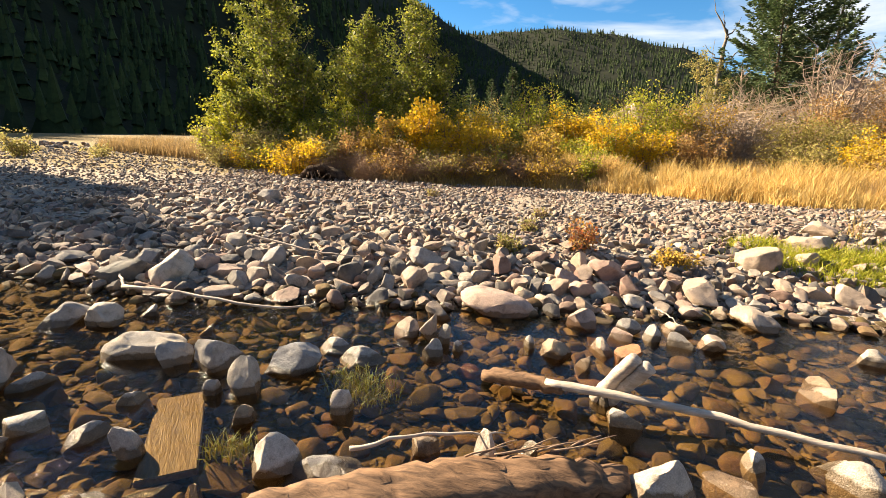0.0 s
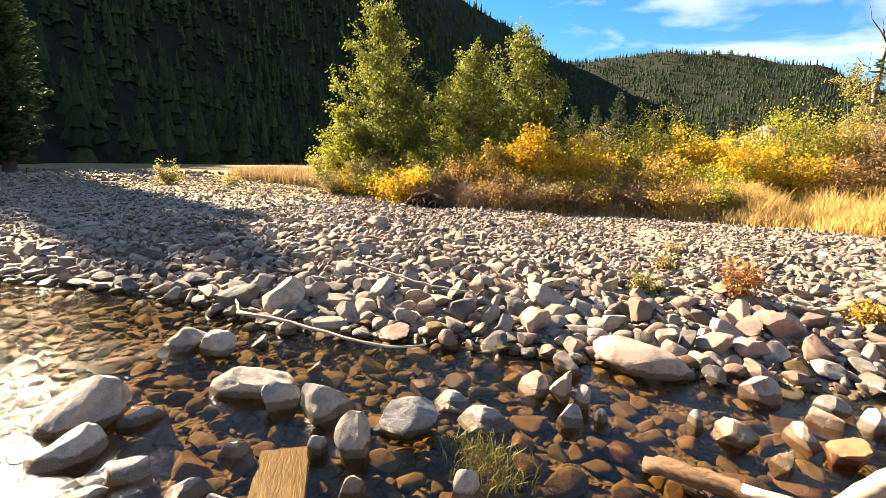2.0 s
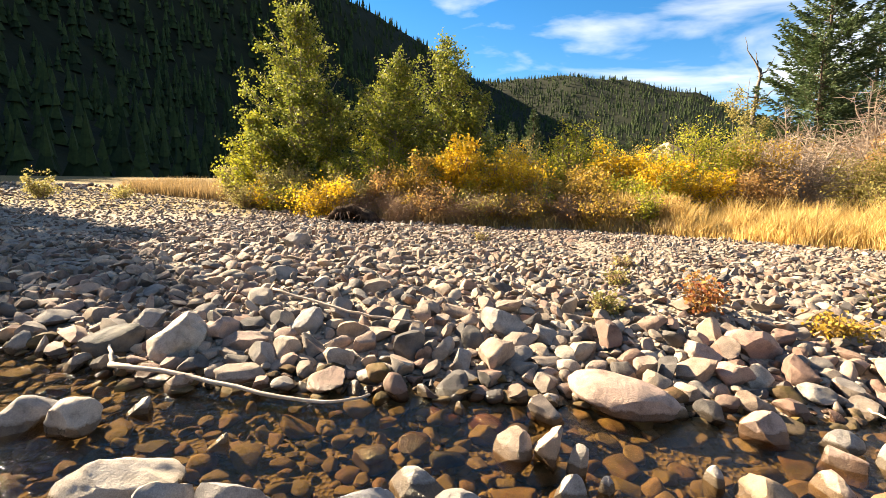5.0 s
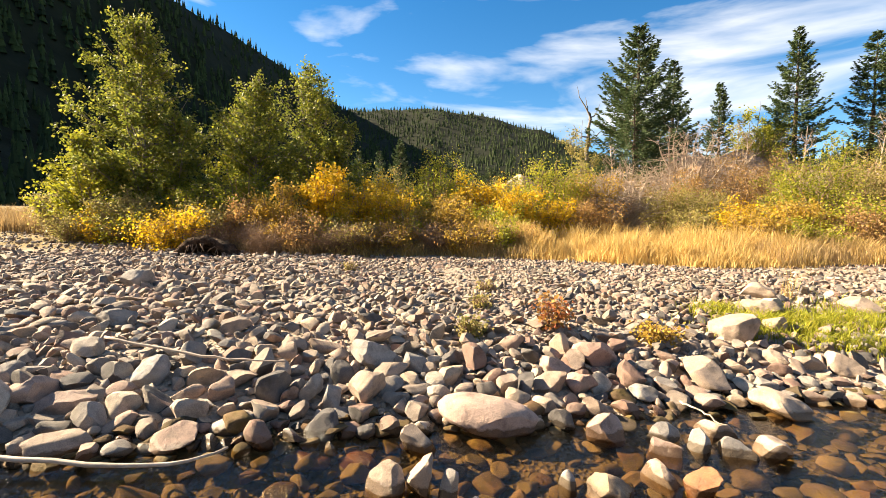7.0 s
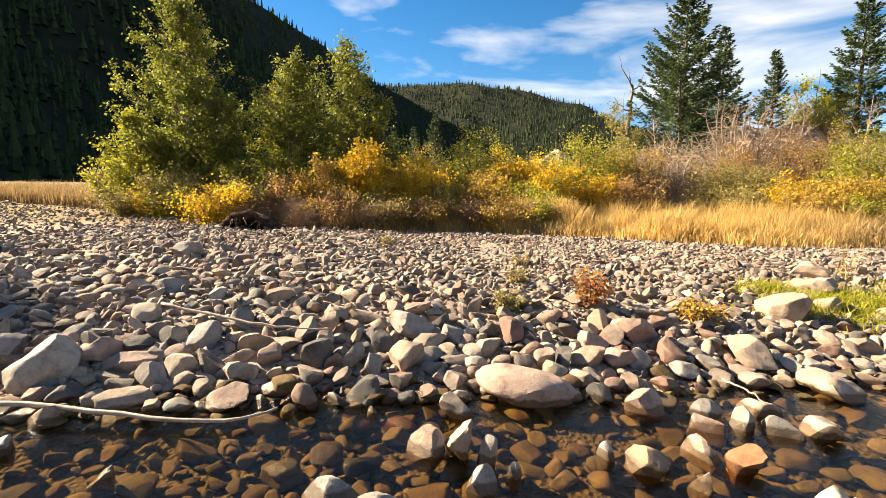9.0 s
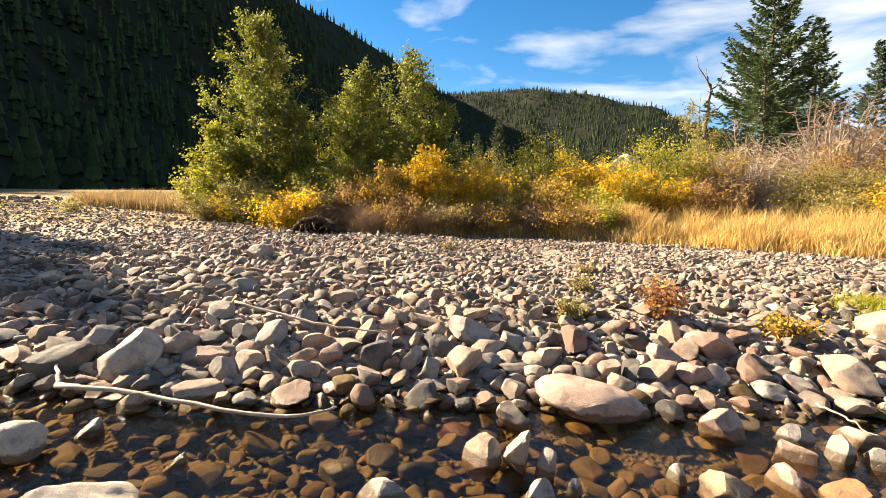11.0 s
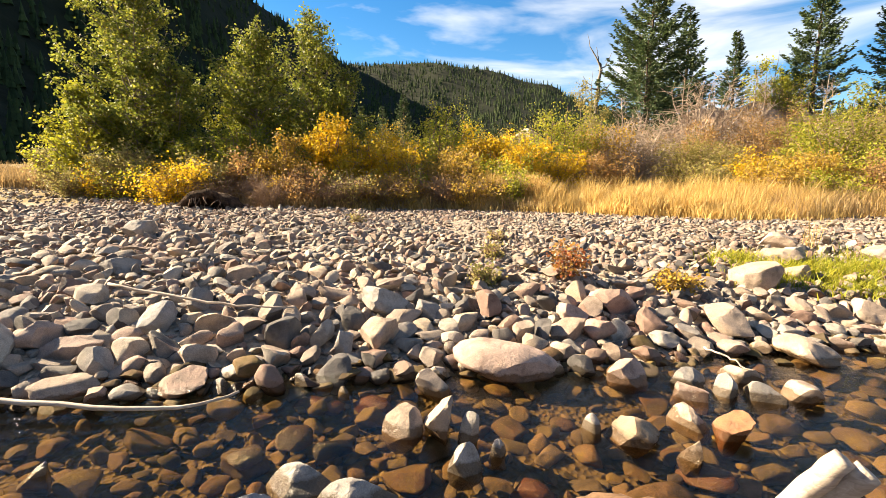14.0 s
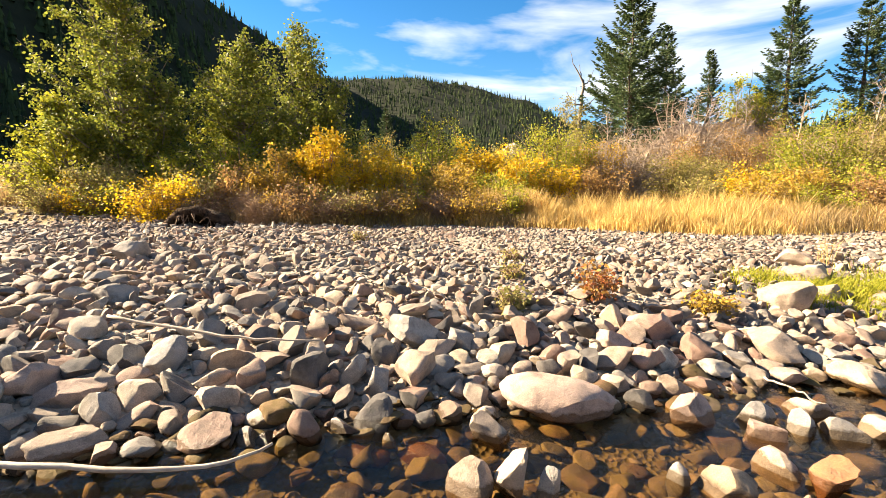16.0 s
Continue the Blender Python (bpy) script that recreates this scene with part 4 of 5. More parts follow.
river_rock(-0.09, 3.91, 0.30, 0.21, 0.19, -2, 15, "grey")
river_rock(0.10, 3.65, 0.29, 0.20, 0.15, -5, 0, "pale")
river_rock(-0.64, 2.78, 0.10, 0.07, 0.05, 8, 0, "pale")
river_rock(-2.11, 1.31, 0.63, 0.35, 0.29, 46, -8, "pale")
river_rock(-1.81, 1.27, 0.32, 0.27, 0.24, 43, -10, "grey")
river_rock(-1.45, 1.32, 0.44, 0.31, 0.27, 39, 5, "grey")
river_rock(-0.99, 1.00, 0.26, 0.22, 0.32, 36, 10, "pale")
river_rock(-0.84, 1.39, 0.44, 0.31, 0.24, 30, 8, "blue")
river_rock(-0.40, 1.64, 0.40, 0.22, 0.13, 22, 0, "grey")
river_rock(-3.34, 1.70, 0.51, 0.28, 0.21, 52, -10, "grey")
river_rock(-2.98, 1.78, 0.37, 0.31, 0.24, 49, 5, "pale")
river_rock(-3.89, 2.88, 0.62, 0.34, 0.29, 47, 0, "dark")
river_rock(-3.28, 2.90, 0.59, 0.41, 0.34, 43, -22, "pale")
river_rock(-0.25, 0.93, 0.19, 0.16, 0.18, 24, 0, "pale")
river_rock(-0.36, 0.33, 0.28, 0.24, 0.21, 33, -18, "pale")
river_rock(-0.10, 0.35, 0.43, 0.24, 0.14, 27, -8, "grey")
river_rock(-1.97, 0.29, 0.27, 0.19, 0.14, 57, -5, "pale")
river_rock(-1.20, 0.24, 0.18, 0.15, 0.21, 49, -20, "grey")
river_rock(0.71, 0.60, 0.16, 0.13, 0.27, 5, 5, "pale")
river_rock(0.94, 0.77, 0.16, 0.11, 0.09, -1, 0, "pale")
river_rock(1.50, 1.23, 0.28, 0.20, 0.12, -12, 5, "pale")
river_rock(1.58, 0.59, 0.36, 0.30, 0.22, -17, 10, "pale")
river_rock(2.13, 0.92, 0.15, 0.13, 0.13, -26, 0, "pale")
river_rock(1.95, 0.72, 0.31, 0.17, 0.11, -24, 10, "tan")
river_rock(2.58, 1.01, 0.26, 0.14, 0.11, -33, 0, "pale")
river_rock(2.59, 0.88, 0.28, 0.19, 0.17, -34, 15, "pale")
river_rock(3.70, 2.64, 0.34, 0.19, 0.15, -33, 0, "pale")
river_rock(-2.79, 2.10, 0.22, 0.16, 0.13, 45, 0, "grey")
river_rock(-2.44, 0.71, 0.35, 0.19, 0.13, 55, -10, "grey")
river_rock(-1.19, 0.93, 0.16, 0.14, 0.13, 39, 0, "grey")
river_rock(-1.52, 0.31, 0.29, 0.16, 0.10, 52, 0, "grey")
river_rock(-0.81, 0.67, 0.21, 0.14, 0.12, 37, 0, "brown")
river_rock(0.35, 0.66, 0.21, 0.15, 0.12, 13, 0, "brown")
river_rock(2.96, 2.00, 0.29, 0.16, 0.13, -30, 0, "brown")
river_rock(1.41, 1.46, 0.18, 0.15, 0.11, -10, 0, "grey")
river_rock(-2.70, 0.51, 0.69, 0.38, 0.31, 62, -22, "grey")
river_rock(-2.44, 0.23, 0.46, 0.25, 0.15, 64, -12, "pale")
river_rock(-1.92, 0.08, 0.25, 0.18, 0.15, 63, -8, "pale")
river_rock(-1.59, 0.69, 0.23, 0.13, 0.10, 49, 0, "pale")
river_rock(2.92, 1.86, 0.32, 0.22, 0.16, -51, 0, "tan")
river_rock(5.79, 4.18, 0.45, 0.38, 0.35, -51, 0, "tan")
river_rock(4.29, 4.05, 0.40, 0.28, 0.26, -43, 0, "tan")
river_rock(4.81, 5.73, 0.34, 0.29, 0.25, -37, 0, "pale")
river_rock(6.83, 4.53, 0.52, 0.29, 0.24, -53, 0, "tan")
river_rock(6.08, 5.73, 0.55, 0.31, 0.27, -44, 10, "tan")
river_rock(-3.94, 3.27, 0.44, 0.31, 0.22, 48, -20, "grey")

# ---- cobbles ----
rng = np.random.default_rng(21)
bar = []
for size_low, size_high, tries, squeeze in ((0.12, 0.17, 3000, 0.74), (0.08, 0.12, 14000, 0.70), (0.055, 0.085, 32000, 0.72), (0.03, 0.055, 46000, 0.74)):
    for _ in range(tries):
        far = rng.uniform() < 0.35
        x = rng.uniform(-27, 16) if far else rng.uniform(-9, 8)
        y0, y1 = float(shore(x)) - 0.15, float(grass_edge(x)) + 0.4
        y = y0 + (y1 - y0) * rng.uniform() ** (1.0 if far else 1.35)
        if size_low > 0.11 and (y - y0 > 2.2 and x > -2 or x > 2.5):
            continue
        if size_low < 0.05 and (abs(x) > 7 or y - y0 > 6):
            continue
        if 0.07 < size_low < 0.1 and x > 0.6 and rng.uniform() < 0.5:
            continue
        sandy = noise.noise(Vector((x * 0.45, y * 0.45, 5))) > 0.18 and y - y0 > 1.5 and x > -1.5
        if sandy and size_low > 0.05 and rng.uniform() < 0.75:
            continue
        r = rng.uniform(size_low, size_high) * float(np.interp(y - y0, (0.6, 2.5, 6), (1.0, 0.82, 0.60)))
        if ((x + 5.1) / 0.45) ** 2 + ((y - 11.5) / 0.35) ** 2 < 1:
            continue
        if taken.free(x, y, r, squeeze):
            taken.take(x, y, r)
            bar.append((x, y, float(ground_z(x, y)) + r * rng.uniform(0.15, 0.5), r))
for _ in range(1500):
    x = rng.uniform(-62, -26)
    y = float(shore(x)) + rng.uniform(0, 24)
    r = rng.uniform(0.12, 0.24)
    if taken.free(x, y, r, 0.8):
        taken.take(x, y, r)
        bar.append((x, y, float(ground_z(x, y)) + 0.3 * r, r))
for _ in range(5200):
    x, y, r = rng.uniform(-7, 7), rng.uniform(-4.5, 0.15), rng.uniform(0.05, 0.13)
    if taken.free(x, y, r, 0.8):
        taken.take(x, y, r)
        bar.append((x, y, float(ground_z(x, y)) + 0.2 * r, r))
near = [c for c in bar if -3.6 < c[0] < 3.8 and shore(c[0]) - 0.3 < c[1] < shore(c[0]) + 1.15 and c[3] > 0.055][:290]
chosen = set(near)
cobble_meshes = []
for n, (v, f) in enumerate(FINE_SHAPES):
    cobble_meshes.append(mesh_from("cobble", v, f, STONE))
    cobble_meshes[-1].set_sharp_from_angle(angle=radians(30))
for (x, y, z, r), q in zip(near, turns(len(near), rng, 0.7)):
    ob = new("cobble", cobble_meshes[rng.integers(len(cobble_meshes))])
    ob.parent = ground
    ob.matrix_world = Matrix.Translation((x, y, z)) @ Matrix(q.tolist()).to_4x4() @ Matrix.Diagonal((r * rng.uniform(0.95, 1.35), r * rng.uniform(0.7, 1.0), r * rng.uniform(0.55, 0.95), 1))
rest = [c for c in bar if c not in chosen]
for shapes, some in ((SHAPES, [c for c in rest if abs(c[0]) < 6 and 1.5 < c[1] < 6.5]), (FAR_SHAPES, [c for c in rest if not (abs(c[0]) < 6 and 1.5 < c[1] < 6.5)])):
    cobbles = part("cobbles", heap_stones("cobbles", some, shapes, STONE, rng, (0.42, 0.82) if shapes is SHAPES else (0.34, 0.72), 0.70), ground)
    tagged(cobbles, "thousands of grey, tan and reddish dry cobbles", kind="stuff")

# the stream bed
bed_taken, bed = Spread(), []
for size_low, size_high, tries in ((0.10, 0.15, 350), (0.055, 0.095, 7500), (0.03, 0.055, 12000)):
    for _ in range(tries):
        x = rng.uniform(-9, 7.5)
        y = rng.uniform(0.0, float(shore(x)) + 0.1)
        r = rng.uniform(size_low, size_high)
        if r > 0.045 and abs((x + 1.17) * 0.81 + (y - 0.55) * 0.59) < 0.22 and abs((x + 1.17) * -0.59 + (y - 0.55) * 0.81) < 0.55:
            continue
        if bed_taken.free(x, y, r, 0.78):
            bed_taken.take(x, y, r)
            z = float(ground_z(x, y))
            proud = rng.uniform() < (0.10 if x > -2.2 else 0.28)
            bed.append((x, y, z + r * (0.35 if not proud else rng.uniform(0.5, 0.9)), r))
near = [c for c in bed if -2.4 < c[0] < 2.6 and 0.9 < c[1] and c[3] > 0.06][:280]
chosen = set(near)
bed_meshes = [mesh_from("bed_stone", v, f, WET_STONE) for v, f in FINE_SHAPES]
for (x, y, z, r), q in zip(near, turns(len(near), rng, 0.2)):
    ob = new("bed_stone", bed_meshes[rng.integers(len(bed_meshes))])
    ob.parent = ground
    ob.matrix_world = Matrix.Translation((x, y, z)) @ Matrix(q.tolist()).to_4x4() @ Matrix.Diagonal((r * rng.uniform(0.95, 1.35), r * rng.uniform(0.7, 1.0), r * rng.uniform(0.4, 0.6), 1))
bed_rest = part("bed_stones", heap_stones("bed_stones", [c for c in bed if c not in chosen], SHAPES, WET_STONE, rng, (0.38, 0.6), 0.2), ground)
tagged(bed_rest, "brown algae-filmed stones under shallow water", kind="stuff")


def sunken_stone(x, y, w, d, tone, yaw):
    """A flat stone lying just under the water."""
    v, f = FINE_SHAPES[(int(abs(x * 91)) + 3) % len(FINE_SHAPES)]
    ob = new("sunken_stone", mesh_from("sunken_stone", v * (w / 2, d / 2, 0.065), f, ROCK[tone]))
    ob.matrix_world = pose(x, y, -0.085, 3, -2, yaw)
    tagged(ob, f"{ROCK_LABEL[tone].split(' river')[0]} flat stone lying under the shallow water", "rock", "sunken stones")


sunken_stone(-0.79, 2.74, 0.40, 0.24, "rust", 8)
sunken_stone(-0.44, 2.73, 0.31, 0.22, "rust", -6)
sunken_stone(-2.14, 2.87, 0.24, 0.2, "rust", 25)
sunken_stone(-0.88, 2.31, 0.30, 0.22, "brown", 40)
sunken_stone(-1.08, 2.14, 0.26, 0.2, "grey", -30)
sunken_stone(0.44, 1.82, 0.22, 0.2, "rust", 10)
sunken_stone(-0.61, 2.22, 0.26, 0.2, "dark", 60)
sunken_stone(1.40, 1.94, 0.30, 0.22, "rust", -20)

# ---- grass ----


def blades(name, places, height, width, material, seed, lean=0.35, scale=1.0):
    """Bent grass blades rooted at places, as one mesh."""
    rng = np.random.default_rng(seed)
    n = len(places)
    h = height * rng.uniform(0.45, 1.15, n) * scale
    a, b = rng.uniform(0, 2 * np.pi, n), rng.uniform(0, 2 * np.pi, n)
    out = np.stack([np.cos(a), np.sin(a), 0 * a], -1) * (h * lean * rng.uniform(0.1, 1.3, n))[:, None]
    side = np.stack([np.cos(b), np.sin(b), 0 * b], -1) * (width * rng.uniform(0.6, 1.4, n))[:, None]
    up = np.stack([0 * h, 0 * h, h], -1)
    p = np.asarray(places)
    mid = p + out * 0.3 + up * 0.6
    tip = p + out + up
    v = np.stack([p - side, p + side, mid + side * 0.8, mid - side * 0.8, tip + side * 0.15, tip - side * 0.15], 1).reshape(-1, 3)
    k = np.arange(n)[:, None] * 6
    f = np.concatenate([k + (0, 1, 2, 3), k + (3, 2, 4, 5)])
    return mesh_from(name, v, f, material, False)


def rooted(xs, ys, sink=0.02):
    return np.stack([xs, ys, ground_z(xs, ys) - sink], -1)


rng = np.random.default_rng(33)
xs = np.where(rng.uniform(size=60000) < 0.3, rng.uniform(-2.4, 3, 60000), rng.uniform(1.2, 12, 60000))
ys = grass_edge(xs) + np.abs(rng.normal(0, 2.8, 60000)) + rng.normal(0, 0.12, 60000)
wave = np.array([noise.noise(Vector((x * 0.9, y * 0.9, 1))) + 0.5 * noise.noise(Vector((x * 3, y * 3, 2))) for x, y in zip(xs, ys)])
keep = rng.uniform(size=60000) < np.clip(0.65 + 1.1 * wave, 0.08, 1) * ease(-0.3, 0.6, ys - grass_edge(xs))
xs, ys, wave = xs[keep], ys[keep], wave[keep]
tall = np.clip(0.8 + 0.7 * wave, 0.35, 1.3) * (0.35 + 0.65 * ease(-0.2, 1.6, ys - grass_edge(xs)))
meadow = tagged(new("meadow_grass", blades("meadow_grass", rooted(xs, ys), 0.76, 0.009, DRY_GRASS, 1, 0.45, tall)), "tall dry golden meadow grass behind the cobbles", "grass", kind="stuff")
xs = np.concatenate([rng.uniform(-9, 3.0, 12000), rng.uniform(8, 24, 9000)])
ys = grass_edge(xs) + np.abs(rng.normal(0, 2.2, 21000)) + 0.1 + 0.5 * np.exp(-((xs + 5.1) / 0.9) ** 2)
tagged(new("bank_grass", blades("bank_grass", rooted(xs, ys), 0.65, 0.007, BROWN_GRASS, 2, 0.5, np.where(xs < 3, 0.6, 1.0))), "brown dead grass among the bank shrubs", "grass", kind="stuff")
xs = rng.uniform(-24, -11, 9000)
ys = grass_edge(xs) + np.abs(rng.normal(0, 2.6, 9000)) - 1.0
tagged(new("bank_grass", blades("bank_grass", rooted(xs, ys), 0.75, 0.012, BROWN_GRASS, 3, 0.4)), "dry straw-coloured grass at the bar's far end", "grass", kind="stuff")


def tuft(x, y, spread, height, count, material, seed, label, squash=0.6, width=0.004):
    rng = np.random.default_rng(seed)
    px, py = x + rng.normal(0, spread, count), y + rng.normal(0, spread * squash, count)
    z = np.maximum(ground_z(px, py), -0.05)
    return tagged(new("grass_tuft", blades("grass_tuft", np.stack([px, py, z - 0.01], -1), height, width, material, seed, 0.9)), label, "grass", kind="stuff")


MOSSY = "bright yellow-green grass growing between pale boulders"
for n, (x, y, s, h, c) in enumerate(((4.3, 5.05, 0.28, 0.17, 700), (4.9, 5.3, 0.3, 0.16, 700), (4.0, 5.7, 0.16, 0.16, 300), (5.6, 5.2, 0.25, 0.16, 500), (5.2, 4.6, 0.2, 0.13, 350), (6.4, 5.6, 0.4, 0.16, 600), (4.7, 4.6, 0.2, 0.14, 300))):
    tuft(x, y, s * 1.25, h, int(c * 1.5), GREEN_GRASS, 50 + n, MOSSY, 0.6, 0.006)
tuft(5.6, 6.4, 0.05, 0.62, 26, DRY_GRASS, 60, "single tall straw-coloured stalks on the bar", 1.0)
tuft(-0.35, 1.38, 0.12, 0.10, 260, WET_GRASS, 61, "wet green grass caught between creek rocks")
tuft(-0.2, 1.2, 0.11, 0.09, 220, WET_GRASS, 62, "wet green grass caught between creek rocks")
tuft(-0.72, 0.45, 0.08, 0.09, 200, WET_GRASS, 63, "green water grass bent over in the creek")


def small_plant(x, y, height, width, leaf, count, seed, label):
    return leafy("plant", x, y, height, width, seed, leaf, count, 0.045, 16, label, TWIG, "plant", 0.6, 0.15, sink=0.03, twigs=6)


small_plant(1.50, 4.85, 0.72, 0.50, "red", 620, 401, "small red and orange autumn plant on the cobbles")
small_plant(0.50, 4.60, 0.36, 0.46, "pale", 420, 402, "small yellowing plant among the cobbles")
small_plant(2.62, 4.58, 0.42, 0.58, "orange", 700, 403, "small bushy yellow-red plant among the cobbles")
small_plant(0.78, 5.7, 0.30, 0.45, "pale", 200, 404, "small yellowing plant among the cobbles")
small_plant(0.95, 6.6, 0.26, 0.40, "pale", 140, 405, "thin dry plant on the gravel")
small_plant(-1.4, 8.45, 0.24, 0.35, "olive", 140, 406, "small dull green plant on the cobbles")
leafy("shrub", -22.4, 15.6, 1.35, 1.8, 407, "pale", 1300, 0.10, 12, "pale green bush standing alone on the shaded bar", TWIG, low=0.05)
leafy("shrub", -19.0, 16.6, 0.7, 1.5, 408, "pale", 500, 0.09, 10, "low pale green bush on the bar's far end", TWIG, low=0.05)

# ---- bank: root hollow, mounds and bare saplings ----


def mound(name, x, y, wide, deep, top, material, seed, label):
    """A worn hummock with gullies, its foot sunk in the ground."""
    rings, sides = 14, 40
    base = float(ground_z(x, y)) - 0.4
    v, f = [], []
    for i in range(rings):
        u = i / (rings - 1)
        for j in range(sides):
            a = 2 * np.pi * j / sides
            k = noise.fractal(Vector((math.cos(a) * 1.6 + seed, math.sin(a) * 1.6, u * 1.8)), 1.0, 2.0, 4)
            r = u * (1 + 0.28 * k)
            z = base + (top - base) * (1 - u ** 1.6) * (1 + 0.10 * k) + 0.12 * k * (1 - u)
            v.append((x + wide * r * math.cos(a), y + deep * r * math.sin(a), z))
    for i in range(rings - 1):
        f += [(i * sides + j, (i + 1) * sides + j, (i + 1) * sides + (j + 1) % sides, i * sides + (j + 1) % sides) for j in range(sides)]
    return tagged(new(name, mesh_from(name, v, f, material)), label, "mound")


TAN_EARTH = plain_slope("eroded_tan_earth", (0.30, 0.19, 0.12), (0.52, 0.38, 0.28), 1.6)
PALE_GRAVEL = plain_slope("pale_bank_gravel", (0.36, 0.28, 0.22), (0.56, 0.46, 0.38), 2.2)
BANK_SOIL = plain_slope("dark_bank_soil", (0.035, 0.024, 0.017), (0.15, 0.10, 0.07), 7.0)
mound("earth_mound", 18.4, 30.5, 4.6, 3.0, 6.3, TAN_EARTH, 3, "eroded tan earth bank behind bare shrubs")
mound("earth_mound", 24.0, 34.0, 5.5, 3.5, 7.2, TAN_EARTH, 5, "eroded tan earth bank under spruces")
mound("gravel_mound", 6.3, 31.0, 3.4, 2.4, 4.7, PALE_GRAVEL, 8, "pale gravel hump showing above the thicket")


def sapling(x, y, height, lean, seed):
    """A bare pale stem with a few rising limbs and fine twigs."""
    rng = np.random.default_rng(seed)
    tree = tagged(new("bare_sapling"), "leafless pale grey sapling among autumn shrubs", "tree")
    tree.location = (x, y, float(ground_z(x, y)) - 0.05)
    spine = bend([(0, 0, 0), (lean * 0.4, 0.05, height * 0.5), (lean, 0, height)], 9, 0.03, seed)
    part("trunk", mesh_from("trunk", *tube(spine, np.linspace(0.055, 0.012, 9), 6, 0.05, seed), DEADWOOD), tree)
    heap = Heap()
    for k in range(26):
        u = rng.uniform(0.25, 0.97)
        at = np.array([np.interp(u * 8, np.arange(9), spine[:, m]) for m in range(3)])
        a, long = rng.uniform(0, 2 * np.pi), height * rng.uniform(0.08, 0.26) * (1.2 - u)
        tip = at + np.array([math.cos(a) * long, math.sin(a) * long, long * rng.uniform(0.7, 1.8)])
        heap.add(*tube(bend([at, (at + tip) / 2 + rng.normal(0, 0.05, 3), tip], 5), np.linspace(0.016, 0.005, 5), 4))
        for q in range(4):
            d = rng.normal(size=3) * (0.18, 0.18, 0.12) + (0, 0, 0.2)
            m = at + (tip - at) * rng.uniform(0.4, 1)
            heap.add(*tube(np.stack([m, m + d * 0.5, m + d * 1.4]), (0.007, 0.005, 0.003), 3))
    part("limb", heap.mesh("limb", DEADWOOD), tree)


for n, (x, y, h, lean) in enumerate(((15.6, 22.6, 5.6, 0.2), (16.2, 22.2, 5.0, -0.3), (19.2, 22.8, 5.4, 0.3), (23.8, 23.5, 6.2, 0.9), (11.4, 27.0, 4.8, -0.4), (13.0, 23.2, 5.2, 0.5))):
    sapling(x, y, h, lean, 600 + n)

# the washed-out bank under the bushes: a soil lip over a dark hollow, with hanging roots
hollow = tagged(new("root_hollow"), "dark washed-out hollow with roots under an overhanging bush", "bank")
hollow.location = (-5.45, 11.35, float(ground_z(-5.45, 11.35)) - 0.34)
rings, sides = 12, 15
verts, faces = [], []
for shell, grow in enumerate((1.0, 0.78)):
    for i in range(rings):
        for j in range(sides):
            a, b = math.pi * i / (rings - 1), 0.5 * math.pi * j / (sides - 1)
            k = 1 + 0.16 * noise.noise(Vector((i * 0.6, j * 0.5, shell * 3.0)))
            verts.append((-math.cos(a) * 0.86 * grow * k, math.sin(b) * 0.9 * grow * k - 0.25, math.sin(a) * math.cos(b) ** 0.6 * 0.82 * grow * k))
    for i in range(rings - 1):
        for j in range(sides - 1):
            q = [shell * rings * sides + c for c in (i * sides + j, (i + 1) * sides + j, (i + 1) * sides + j + 1, i * sides + j + 1)]
            faces.append(q if shell else q[::-1])
for i in range(rings - 1):
    faces.append((i * sides, (i + 1) * sides, rings * sides + (i + 1) * sides, rings * sides + i * sides))
part("soil_lip", mesh_from("soil_lip", verts, faces, BANK_SOIL), hollow)
rng = np.random.default_rng(77)
heap = Heap()
for k in range(40):
    a = rng.uniform(0.1, math.pi - 0.1)
    p = np.array([-math.cos(a) * 0.72, -0.28 + rng.normal(0, 0.05), math.sin(a) * 0.66])
    tip = p + (rng.normal(0, 0.16), rng.uniform(-0.22, 0.05), -rng.uniform(0.1, 0.45))
    tip[2] = max(tip[2], 0.12)
    heap.add(*tube(bend([p, (p + tip) / 2 + rng.normal(0, 0.04, 3), tip], 5), np.linspace(0.010, 0.003, 5), 4))
part("roots", heap.mesh("roots", TWIG), hollow)
rng = np.random.default_rng(78)
for n in range(12):
    px = -4.6 + 0.6 * n + rng.uniform(-0.2, 0.2)
    shrub(px, float(grass_edge(px)) + rng.uniform(0.3, 1.3), rng.uniform(0.7, 1.3), rng.uniform(0.9, 1.5), ("twig", "orange", "rust", "lime")[n % 4], 640 + n, 0.4)

# ---- driftwood ----


def driftwood(name, points, radii, material, seed, label, sides=8, rough=0.07, wobble=0.006, steps=14, category="driftwood", groove=0.05):
    line = bend(points, steps, wobble, seed)
    r = np.interp(np.linspace(0, 1, steps), np.linspace(0, 1, len(radii)), radii)
    origin = line[0].copy()
    v, f = capped(line - origin, list(r), sides, rough, seed, groove)
    ob = tagged(new(name, mesh_from(name, v, f, material)), label, category)
    ob.location = origin
    return ob


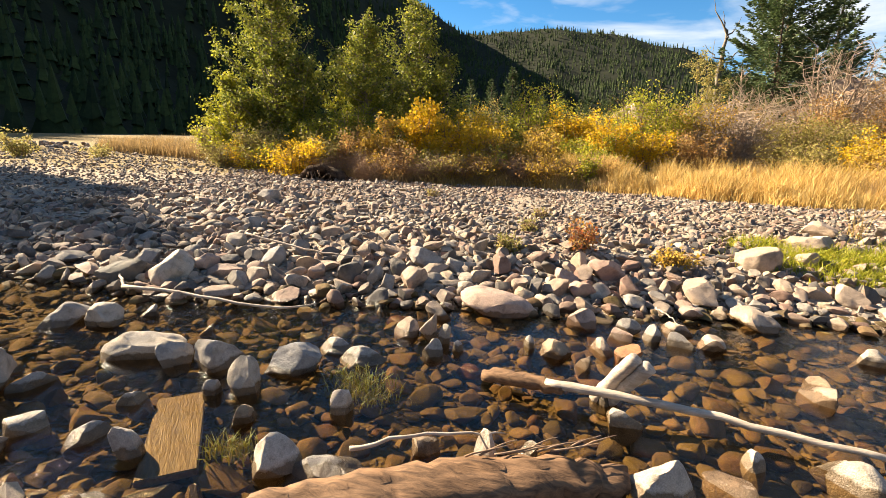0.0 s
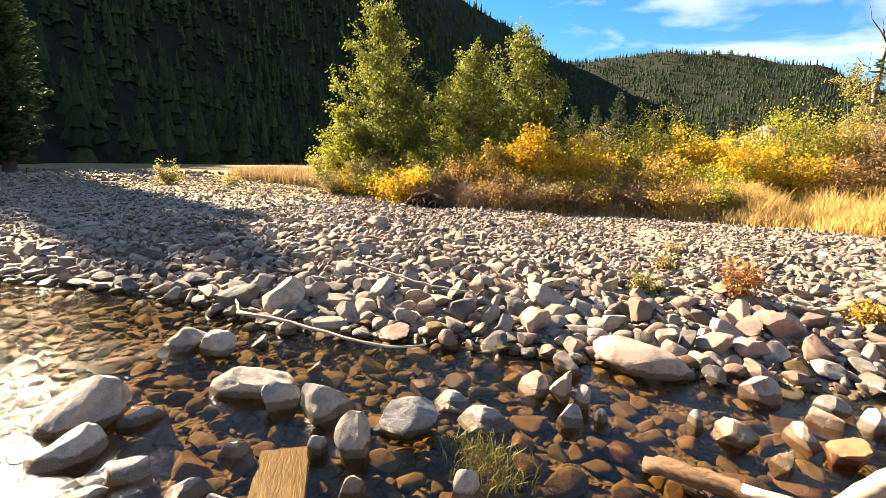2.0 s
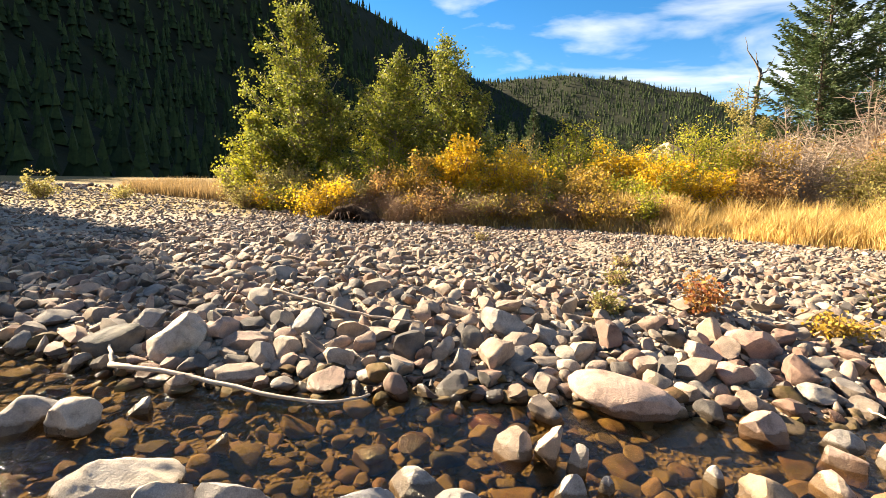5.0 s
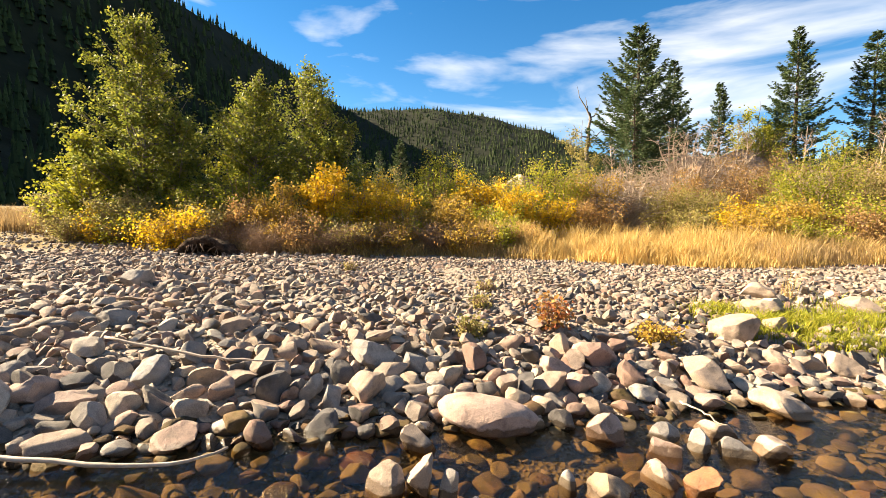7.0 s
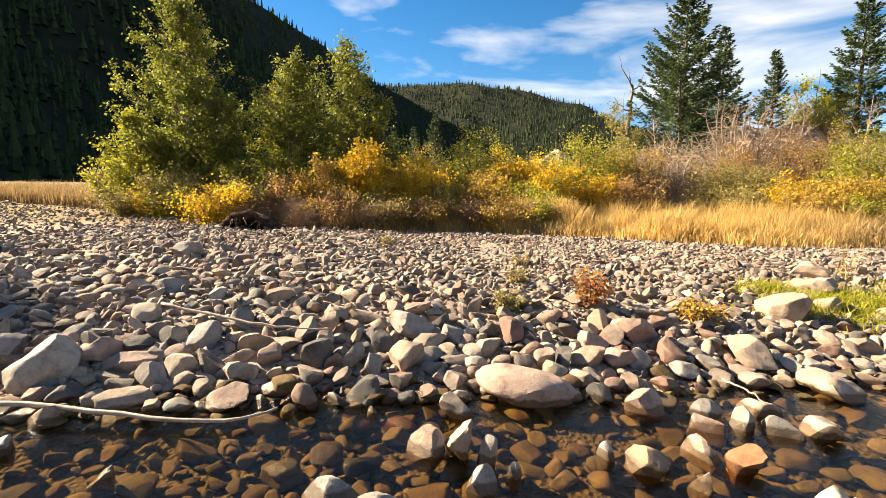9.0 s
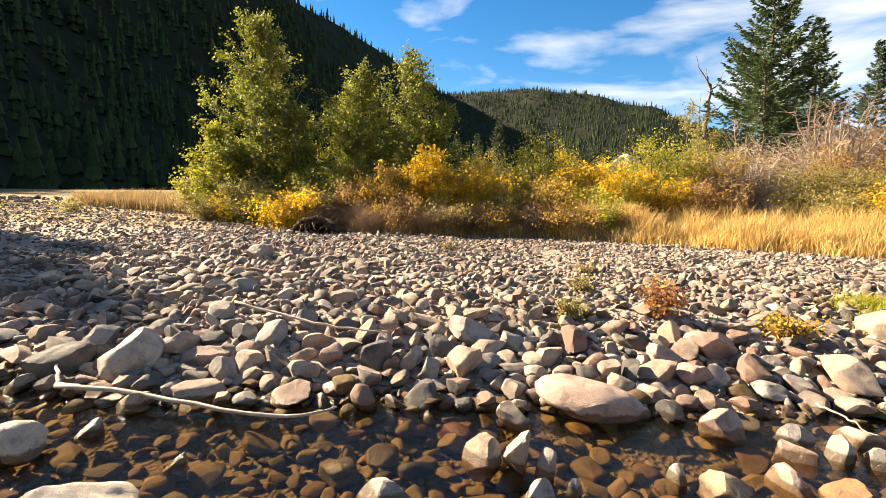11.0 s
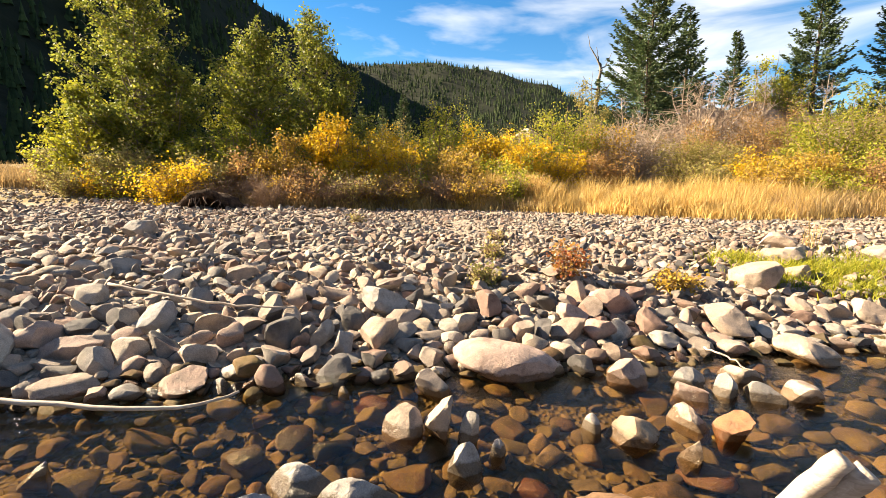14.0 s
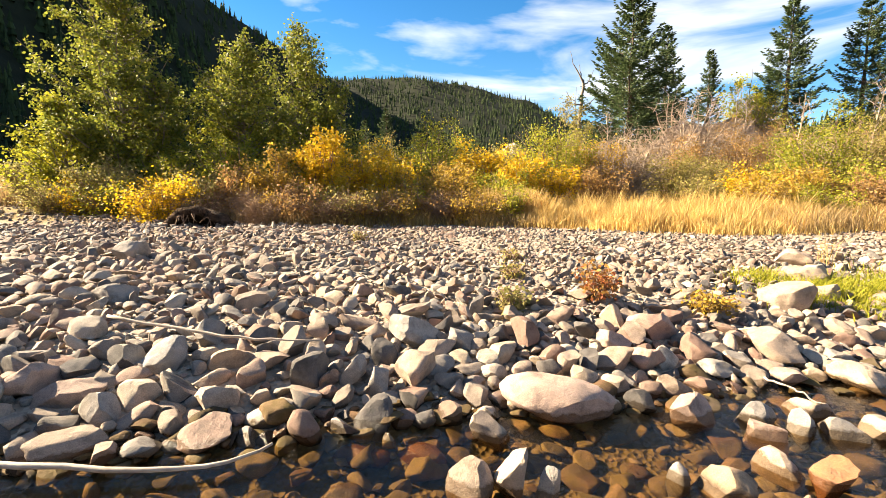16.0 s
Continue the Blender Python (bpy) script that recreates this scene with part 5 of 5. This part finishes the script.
driftwood("branch", [(1.02, 1.42, 0.10), (1.25, 1.37, 0.11), (1.63, 1.33, 0.11), (2.05, 1.27, 0.09), (2.45, 1.18, 0.07), (2.95, 1.08, 0.05)], (0.034, 0.03, 0.026, 0.022, 0.018), BLEACHED, 1,
          "long bleached driftwood branch lying across the creek", 9, 0.04)
driftwood("driftwood_log", [(0.58, 1.55, 0.04), (0.78, 1.50, 0.07), (1.0, 1.44, 0.08), (1.14, 1.39, 0.08)], (0.045, 0.055, 0.05, 0.035), ROTTEN, 2, "short dark rotten log in the creek shallows", 10, 0.08)
split_log = tagged(new("split_log"), "short split piece of pale driftwood propped out of the water", "driftwood")
split_log.location = (1.36, 1.47, 0.0)
for n, (ox, oy, top) in enumerate(((0.0, 0.0, 0.37), (0.085, -0.02, 0.33))):
    v, f = capped(bend([(ox, oy, 0.0), (ox + 0.11, oy - 0.04, top * 0.5), (ox + 0.215, oy - 0.09, top)], 9, 0.003, n), list(np.linspace(0.046, 0.05, 9)), 7, 0.07, n + 3)
    part("split_half", mesh_from("split_half", v, f, BLEACHED), split_log)
driftwood("fallen_log", [(-0.25, -0.05, 0.03), (0.2, 0.14, 0.05), (0.7, 0.36, 0.06), (1.1, 0.50, 0.05), (1.42, 0.62, 0.02)], (0.10, 0.13, 0.125, 0.10, 0.07), ROTTEN, 4, "large rotting red-brown log beside the water", 26, 0.035, 0.008, 34, groove=0.13)
driftwood("branch", [(-3.5, 2.47, 0.12), (-2.89, 2.50, 0.11), (-2.23, 2.44, 0.08), (-1.74, 2.43, 0.06), (-1.43, 2.50, 0.06), (-1.3, 2.64, 0.07)], (0.022, 0.018, 0.015, 0.012, 0.008), BLEACHED, 5, "long thin bare branch lying along the water's edge")
driftwood("branch", [(-3.5, 2.47, 0.12), (-3.75, 2.7, 0.15), (-4.0, 2.85, 0.12), (-4.05, 3.1, 0.2)], (0.018, 0.014, 0.01, 0.006), BLEACHED, 6, "forked stub of a thin branch at the water's edge")
driftwood("branch", [(-2.95, 3.92, 0.50), (-2.3, 3.78, 0.42), (-1.75, 3.66, 0.38), (-1.2, 3.62, 0.36)], (0.014, 0.013, 0.010, 0.005), BLEACHED, 7, "thin bleached stick lying on the cobbles")
driftwood("branch", [(0.05, 0.33, 0.18), (0.31, 0.47, 0.2), (0.55, 0.56, 0.2), (0.8, 0.66, 0.17)], (0.012, 0.010, 0.008, 0.004), BLEACHED, 8, "thin pale stick lying on the rotting log")
driftwood("branch", [(2.12, 3.2, 0.16), (2.2, 3.0, 0.14), (2.28, 2.86, 0.1)], (0.008, 0.007, 0.004), BLEACHED, 9, "short thin stick between the cobbles")
for n in range(9):
    a = 0.5 + 0.35 * math.sin(n * 1.9)
    px, py = 0.62 + 0.07 * n, 0.42 + 0.025 * n
    driftwood("twig", [(px, py, 0.17), (px + 0.12 * math.cos(a), py + 0.1 * math.sin(a), 0.19), (px + 0.26 * math.cos(a), py + 0.16 * math.sin(a + 0.6), 0.18)], (0.006, 0.005, 0.002), TWIG, 20 + n,
              "thin brown twig caught on the rotting log", 5, 0.03, 0.002, 6, category="twig")

snag = tagged(new("snag"), "dead broken tree trunk with bare crooked limbs", "tree")
snag.location = (12.9, 36, float(ground_z(12.9, 36)) - 0.1)
v, f = capped(bend([(0, 0, 0), (-0.2, 0, 5), (0, 0.1, 8.2)], 12, 0.04, 40), list(np.linspace(0.24, 0.09, 12)), 8, 0.08, 40)
part("trunk", mesh_from("trunk", v, f, BARK), snag)
for n, (dx, z0, z1) in enumerate(((-1.1, 8.0, 10.3), (-0.4, 8.1, 9.4), (0.8, 7.6, 9.0), (-1.3, 6.2, 7.3), (1.2, 6.0, 7.4), (0.9, 4.4, 5.2))):
    v, f = tube(bend([(-0.05, 0, z0), (dx * 0.5, 0, (z0 + z1) / 2 - 0.3), (dx, 0.1, z1)], 8, 0.05, n), np.linspace(0.08, 0.012, 8), 5, 0.08, n)
    part("limb", mesh_from("limb", v, f, BARK), snag)

# a board on the stream bed
bm = bmesh.new()
bmesh.ops.create_cube(bm, size=1.0)
bmesh.ops.scale(bm, vec=(0.95, 0.29, 0.045), verts=bm.verts)
bmesh.ops.subdivide_edges(bm, edges=bm.edges[:], cuts=2, use_grid_fill=True)
for p in bm.verts:
    p.co += Vector((0.012 * noise.noise(p.co * 9), 0.008 * noise.noise(p.co * 7 + Vector((3, 0, 0))), 0.01 * noise.noise(p.co * 3)))
bmesh.ops.bevel(bm, geom=[e for e in bm.edges if len(e.link_faces) == 2 and e.calc_face_angle() > 1.0], offset=0.006, segments=2, affect="EDGES")
plank_mesh = bpy.data.meshes.new("plank")
bm.to_mesh(plank_mesh)
bm.free()
plank_mesh.materials.append(SUNKEN)
plank = tagged(new("plank", plank_mesh), "sunken brown wooden board with algae in the shallows", "plank")
plank.matrix_world = pose(-1.17, 0.55, -0.06, 0, 2, 126)
